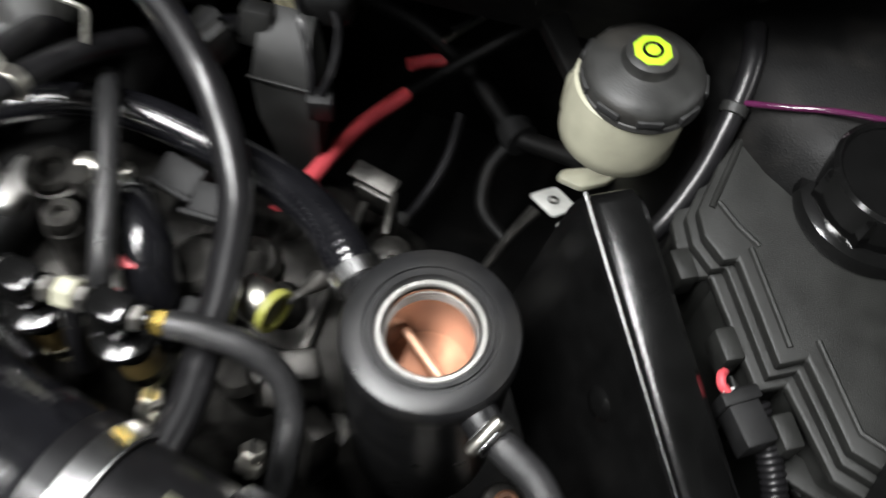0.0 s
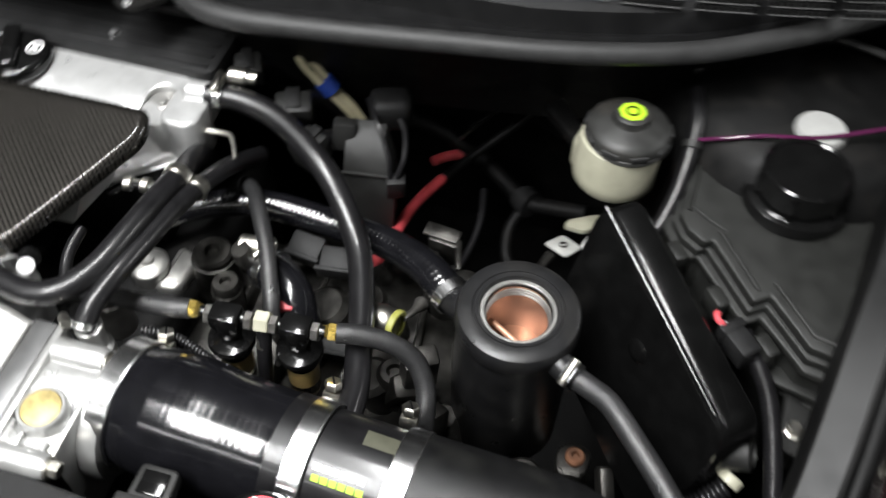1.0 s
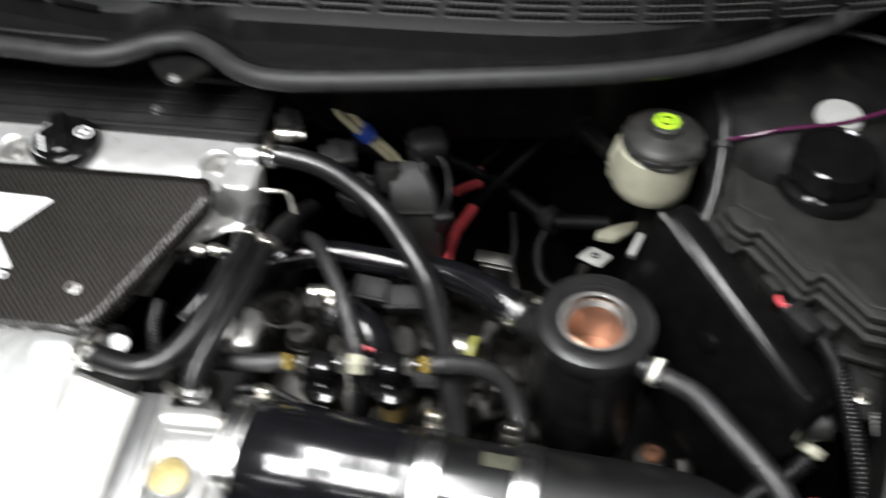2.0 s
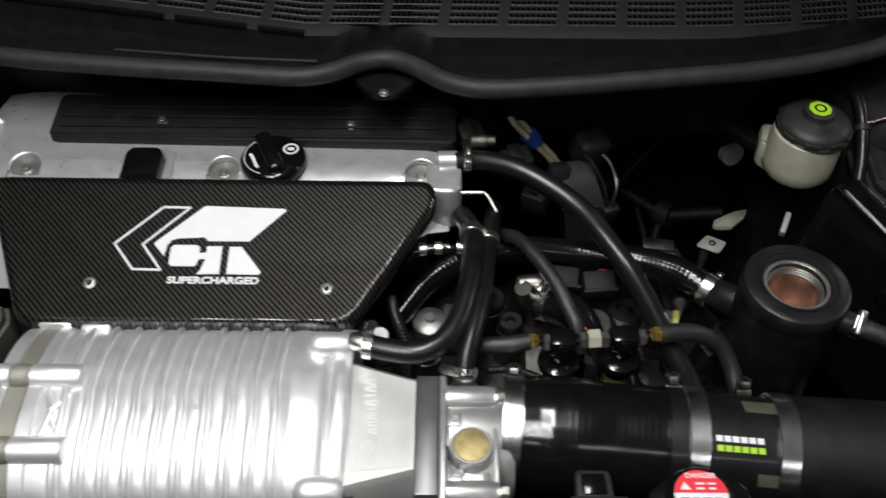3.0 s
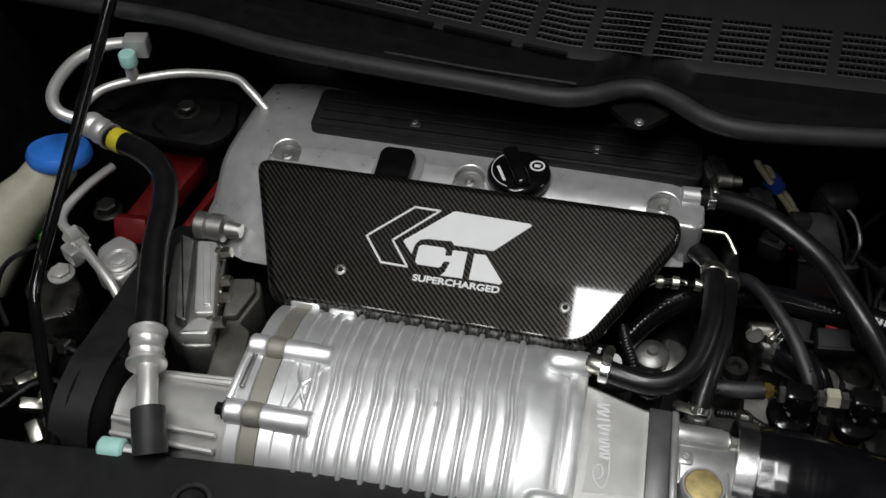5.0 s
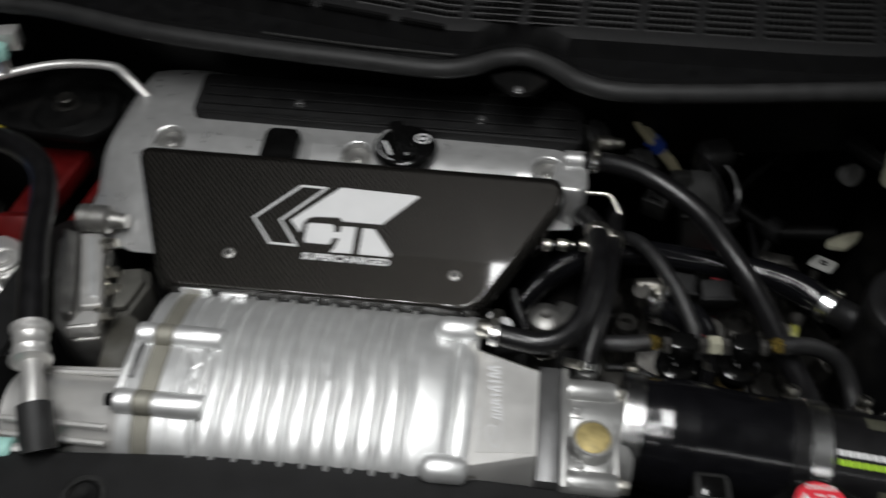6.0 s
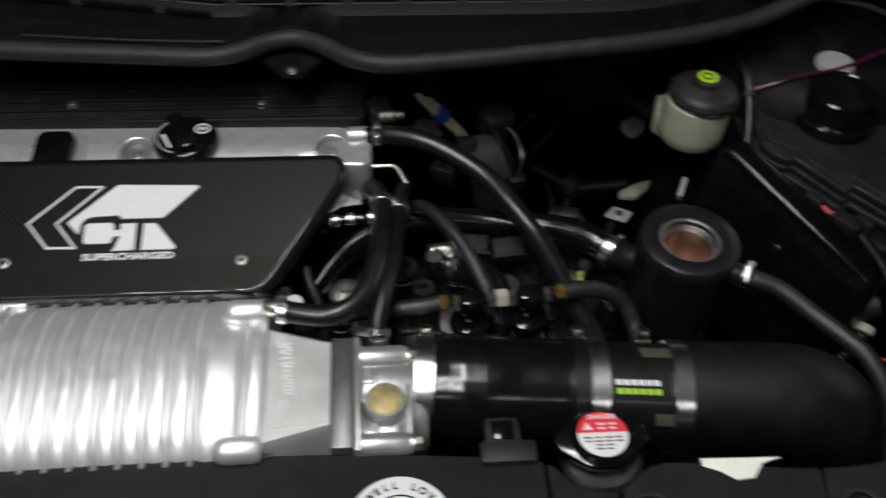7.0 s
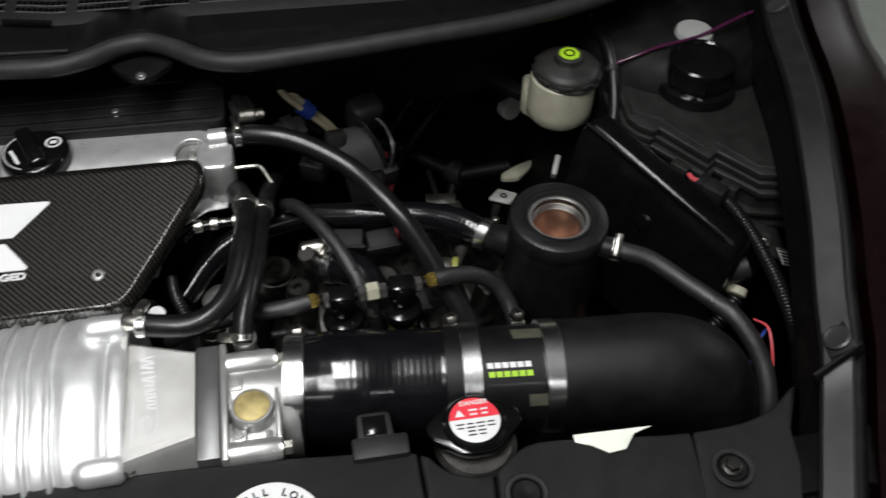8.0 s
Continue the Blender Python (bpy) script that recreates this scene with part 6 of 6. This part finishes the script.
part("plate", prism(round_poly([(-0.002, 0.158), (0.024, 0.160), (0.028, 0.188), (0.010, 0.196), (-0.006, 0.184)], 0.008), 0.66, 0.680, bevel=0.004), ALU_DARK, sl)
part("rusty_boss", lathe([(0.009, 0), (0.009, 0.005), (0.007, 0.007), (0.004, 0.007), (0.003, 0.003)], pose(0.012, 0.177, 0.679), n=20), mat("rusty_steel", (0.16, 0.07, 0.035), 0.7, 0.3, vary=0.5), sl)
part("arm", box((0.014, 0.04, 0.018), pose(0.043, 0.158, 0.672, 25, 10, 20), bevel=0.004), ALU_DARK, sl)
bl = thing("drive_belt", "smooth black drive belt running down to the supercharger pulley", "belt")
part("belt", loft([[p + Vector(o) for o in ((-0.018, 0, 0), (0.018, 0, 0), (0.018, 0.0, -0.005), (-0.018, 0, -0.005))] for p in smooth_points([(-0.905, 0.33, 0.75), (-0.903, 0.26, 0.80), (-0.898, 0.19, 0.828), (-0.890, 0.12, 0.848), (-0.884, 0.07, 0.862), (-0.880, 0.03, 0.872), (-0.880, -0.01, 0.862), (-0.880, -0.03, 0.835), (-0.880, -0.03, 0.80)], 3)]), BELT, bl)
tn = thing("belt_tensioner", "cast aluminium idler bracket with plated bolts", "tensioner")
part("bracket", prism(round_poly([(-0.846, 0.100), (-0.822, 0.082), (-0.795, 0.088), (-0.800, 0.110), (-0.826, 0.200), (-0.846, 0.216), (-0.870, 0.216), (-0.881, 0.203), (-0.866, 0.150)], 0.006), 0.80, 0.846, bevel=0.003, seg=3), SILVER_CAST, tn)
part("side_plate", prism(round_poly([(-0.836, 0.104), (-0.824, 0.100), (-0.856, 0.200), (-0.872, 0.204)], 0.003), 0.846, 0.861, bevel=0.002), SILVER_CAST, tn)
part("front_plate", prism(round_poly([(-0.818, 0.108), (-0.800, 0.112), (-0.830, 0.198), (-0.850, 0.196)], 0.003), 0.846, 0.864, bevel=0.002), ALU_FLAT, tn)
part("raised_web", prism(round_poly([(-0.8125, 0.118), (-0.8055, 0.119), (-0.8345, 0.192), (-0.842, 0.191)], 0.002), 0.863, 0.8665, bevel=0.0012), ALU, tn)
part("foot", prism(round_poly([(-0.824, 0.084), (-0.797, 0.089), (-0.799, 0.108), (-0.818, 0.106)], 0.004), 0.846, 0.862, bevel=0.003), ALU_FLAT, tn)
part("roller", lathe([(0.011, 0), (0.014, 0.002), (0.014, 0.012), (0.012, 0.014), (0.014, 0.016), (0.014, 0.03), (0.009, 0.033), (0.007, 0.048)], along((-0.863, 0.222, 0.858), (-0.80, 0.221, 0.858)), n=24), SILVER_CAST, tn)
for px, py, pz in ((-0.826, 0.188, 0.857), (-0.818, 0.162, 0.846), (-0.812, 0.145, 0.842), (-0.803, 0.107, 0.854)):
    bolt((px, py, pz), (1, 0.1, 0.3), 0.006, 0.014, ZINC, tn)
ib = thing("idler_arm", "dull grey cast arm beside the supercharger inlet", "bracket")
part("arm", prism(round_poly([(-0.792, 0.055), (-0.760, 0.058), (-0.772, 0.118), (-0.784, 0.124), (-0.776, 0.160), (-0.783, 0.178), (-0.812, 0.172), (-0.800, 0.120)], 0.003), 0.79, 0.838, bevel=0.002), CAST_OLIVE, ib)
part("arm_step", prism(round_poly([(-0.800, 0.124), (-0.787, 0.126), (-0.780, 0.160), (-0.786, 0.174), (-0.808, 0.170)], 0.003), 0.838, 0.846, bevel=0.002), CAST_OLIVE, ib)
lp = thing("aircon_lower_pipe", "bent aluminium pipe with a hexagon union below the belt", "pipe")
part("pipe", tube([(-1.015, 0.325, 0.82), (-1.028, 0.290, 0.82), (-1.034, 0.250, 0.82), (-1.026, 0.228, 0.82), (-1.005, 0.214, 0.82), (-0.975, 0.192, 0.812), (-0.946, 0.171, 0.80), (-0.93, 0.155, 0.78)], 0.0052, n=12), ALU_FLAT, lp)
part("union", lathe([(0.009, 0), (0.0115, 0.002), (0.0115, 0.018), (0.008, 0.020), (0.008, 0.028)], along((-1.012, 0.219, 0.82), (-0.985, 0.199, 0.815)), n=6), ALU_FLAT, lp)
part("flange_block", box((0.022, 0.014, 0.02), pose(-1.000, 0.196, 0.812, 0, 0, -30), bevel=0.003), ALU_FLAT, lp)
al = thing("alternator", "dirty cast alternator with mounting ear and bolts behind the belt", "alternator")
part("body", lathe([(0.05, -0.09), (0.058, -0.08), (0.058, -0.012), (0.046, -0.002), (0.03, 0.002), (0.012, 0.002)], along((-0.985, 0.125, 0.73), (-1.0, 0.115, 0.79)), n=32), DARK, al)
part("cast_housing", prism(round_poly([(-1.05, 0.165), (-1.02, 0.205), (-0.985, 0.175), (-0.975, 0.135), (-1.01, 0.118)], 0.012), 0.745, 0.792, bevel=0.006), ALU_DARK, al)
part("ear", prism(round_poly([(-0.990, 0.222), (-0.976, 0.246), (-0.952, 0.238), (-0.936, 0.205), (-0.945, 0.182), (-0.975, 0.186)], 0.008), 0.772, 0.798, bevel=0.004, seg=3), ALU_FLAT, al, "light cast mounting ear")
part("ear_ring", ring(0.018, 0.011, 0.006, pose(-0.957, 0.208, 0.797), n=24, ch=0.002), ALU_FLAT, al)
bolt((-0.957, 0.208, 0.797), (0, 0, 1), 0.009, 0.006, ALU_FLAT, al)
bolt((-1.013, 0.183, 0.792), (0, 0, 1), 0.0105, 0.008, ALU_FLAT, al)
part("rear_plate", prism(round_poly([(-1.06, 0.12), (-1.0, 0.125), (-0.985, 0.095), (-1.0, 0.05), (-1.06, 0.045)], 0.01), 0.75, 0.765, bevel=0.004), ALU_DARK, al)
part("terminal", box((0.03, 0.02, 0.02), pose(-1.0, 0.06, 0.772, 0, 0, 20), bevel=0.003), ALU_DARK, al)
part("lead", tube([(-0.985, 0.105, 0.785), (-0.965, 0.097, 0.79), (-0.945, 0.093, 0.785)], 0.004, n=10), RUBBER, al)
part("lead_nut", lathe([(0.007, 0), (0.009, 0.002), (0.009, 0.012), (0.007, 0.014)], along((-0.972, 0.10, 0.785), (-0.96, 0.098, 0.788)), n=6), ALU_DARK, al)
single("green_plug", lathe([(0.008, 0), (0.010, 0.002), (0.010, 0.008), (0.007, 0.010)], pose(-1.085, 0.255, 0.765), n=16), mat("green_plastic", (0.01, 0.22, 0.03), 0.4), "small green plastic plug in the dark corner", "plug")
h = thing("corner_wire", "thin black wire looping in the dark corner", "wire")
part("wire", tube([(-1.06, 0.22, 0.79), (-1.072, 0.18, 0.80), (-1.06, 0.14, 0.80), (-1.035, 0.11, 0.79)], 0.0028, n=8), RUBBER, h)
h = thing("corner_wire", "thin black wire looping in the dark corner", "wire")
part("wire", tube([(-0.99, 0.02, 0.79), (-0.965, 0.045, 0.80), (-0.94, 0.05, 0.80), (-0.925, 0.03, 0.78)], 0.0028, n=8), RUBBER, h)
for nm, px, py, pz, rz in (("plated_clip", -0.965, 0.03, 0.785, 20), ("plated_clip", -0.937, -0.004, 0.80, -50), ("plated_clip", -0.985, 0.055, 0.785, 60)):
    g_ = thing(nm, "small plated wire clip in the dark corner", "clip", "corner clips")
    part("clip", box((0.022, 0.012, 0.012), pose(px, py, pz, 10, 20, rz), bevel=0.002), ZINC, g_)
    part("lug", lathe([(0.006, 0), (0.006, 0.008), (0.004, 0.01)], pose(px + 0.01, py + 0.01, pz), n=10), ZINC, g_)
eng = thing("engine_block", "engine block below the supercharger, bay shade put in its colour", "engine block")
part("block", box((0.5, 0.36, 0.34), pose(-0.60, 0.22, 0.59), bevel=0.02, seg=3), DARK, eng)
# head box in near-black keeps the gap under the valve cover dark
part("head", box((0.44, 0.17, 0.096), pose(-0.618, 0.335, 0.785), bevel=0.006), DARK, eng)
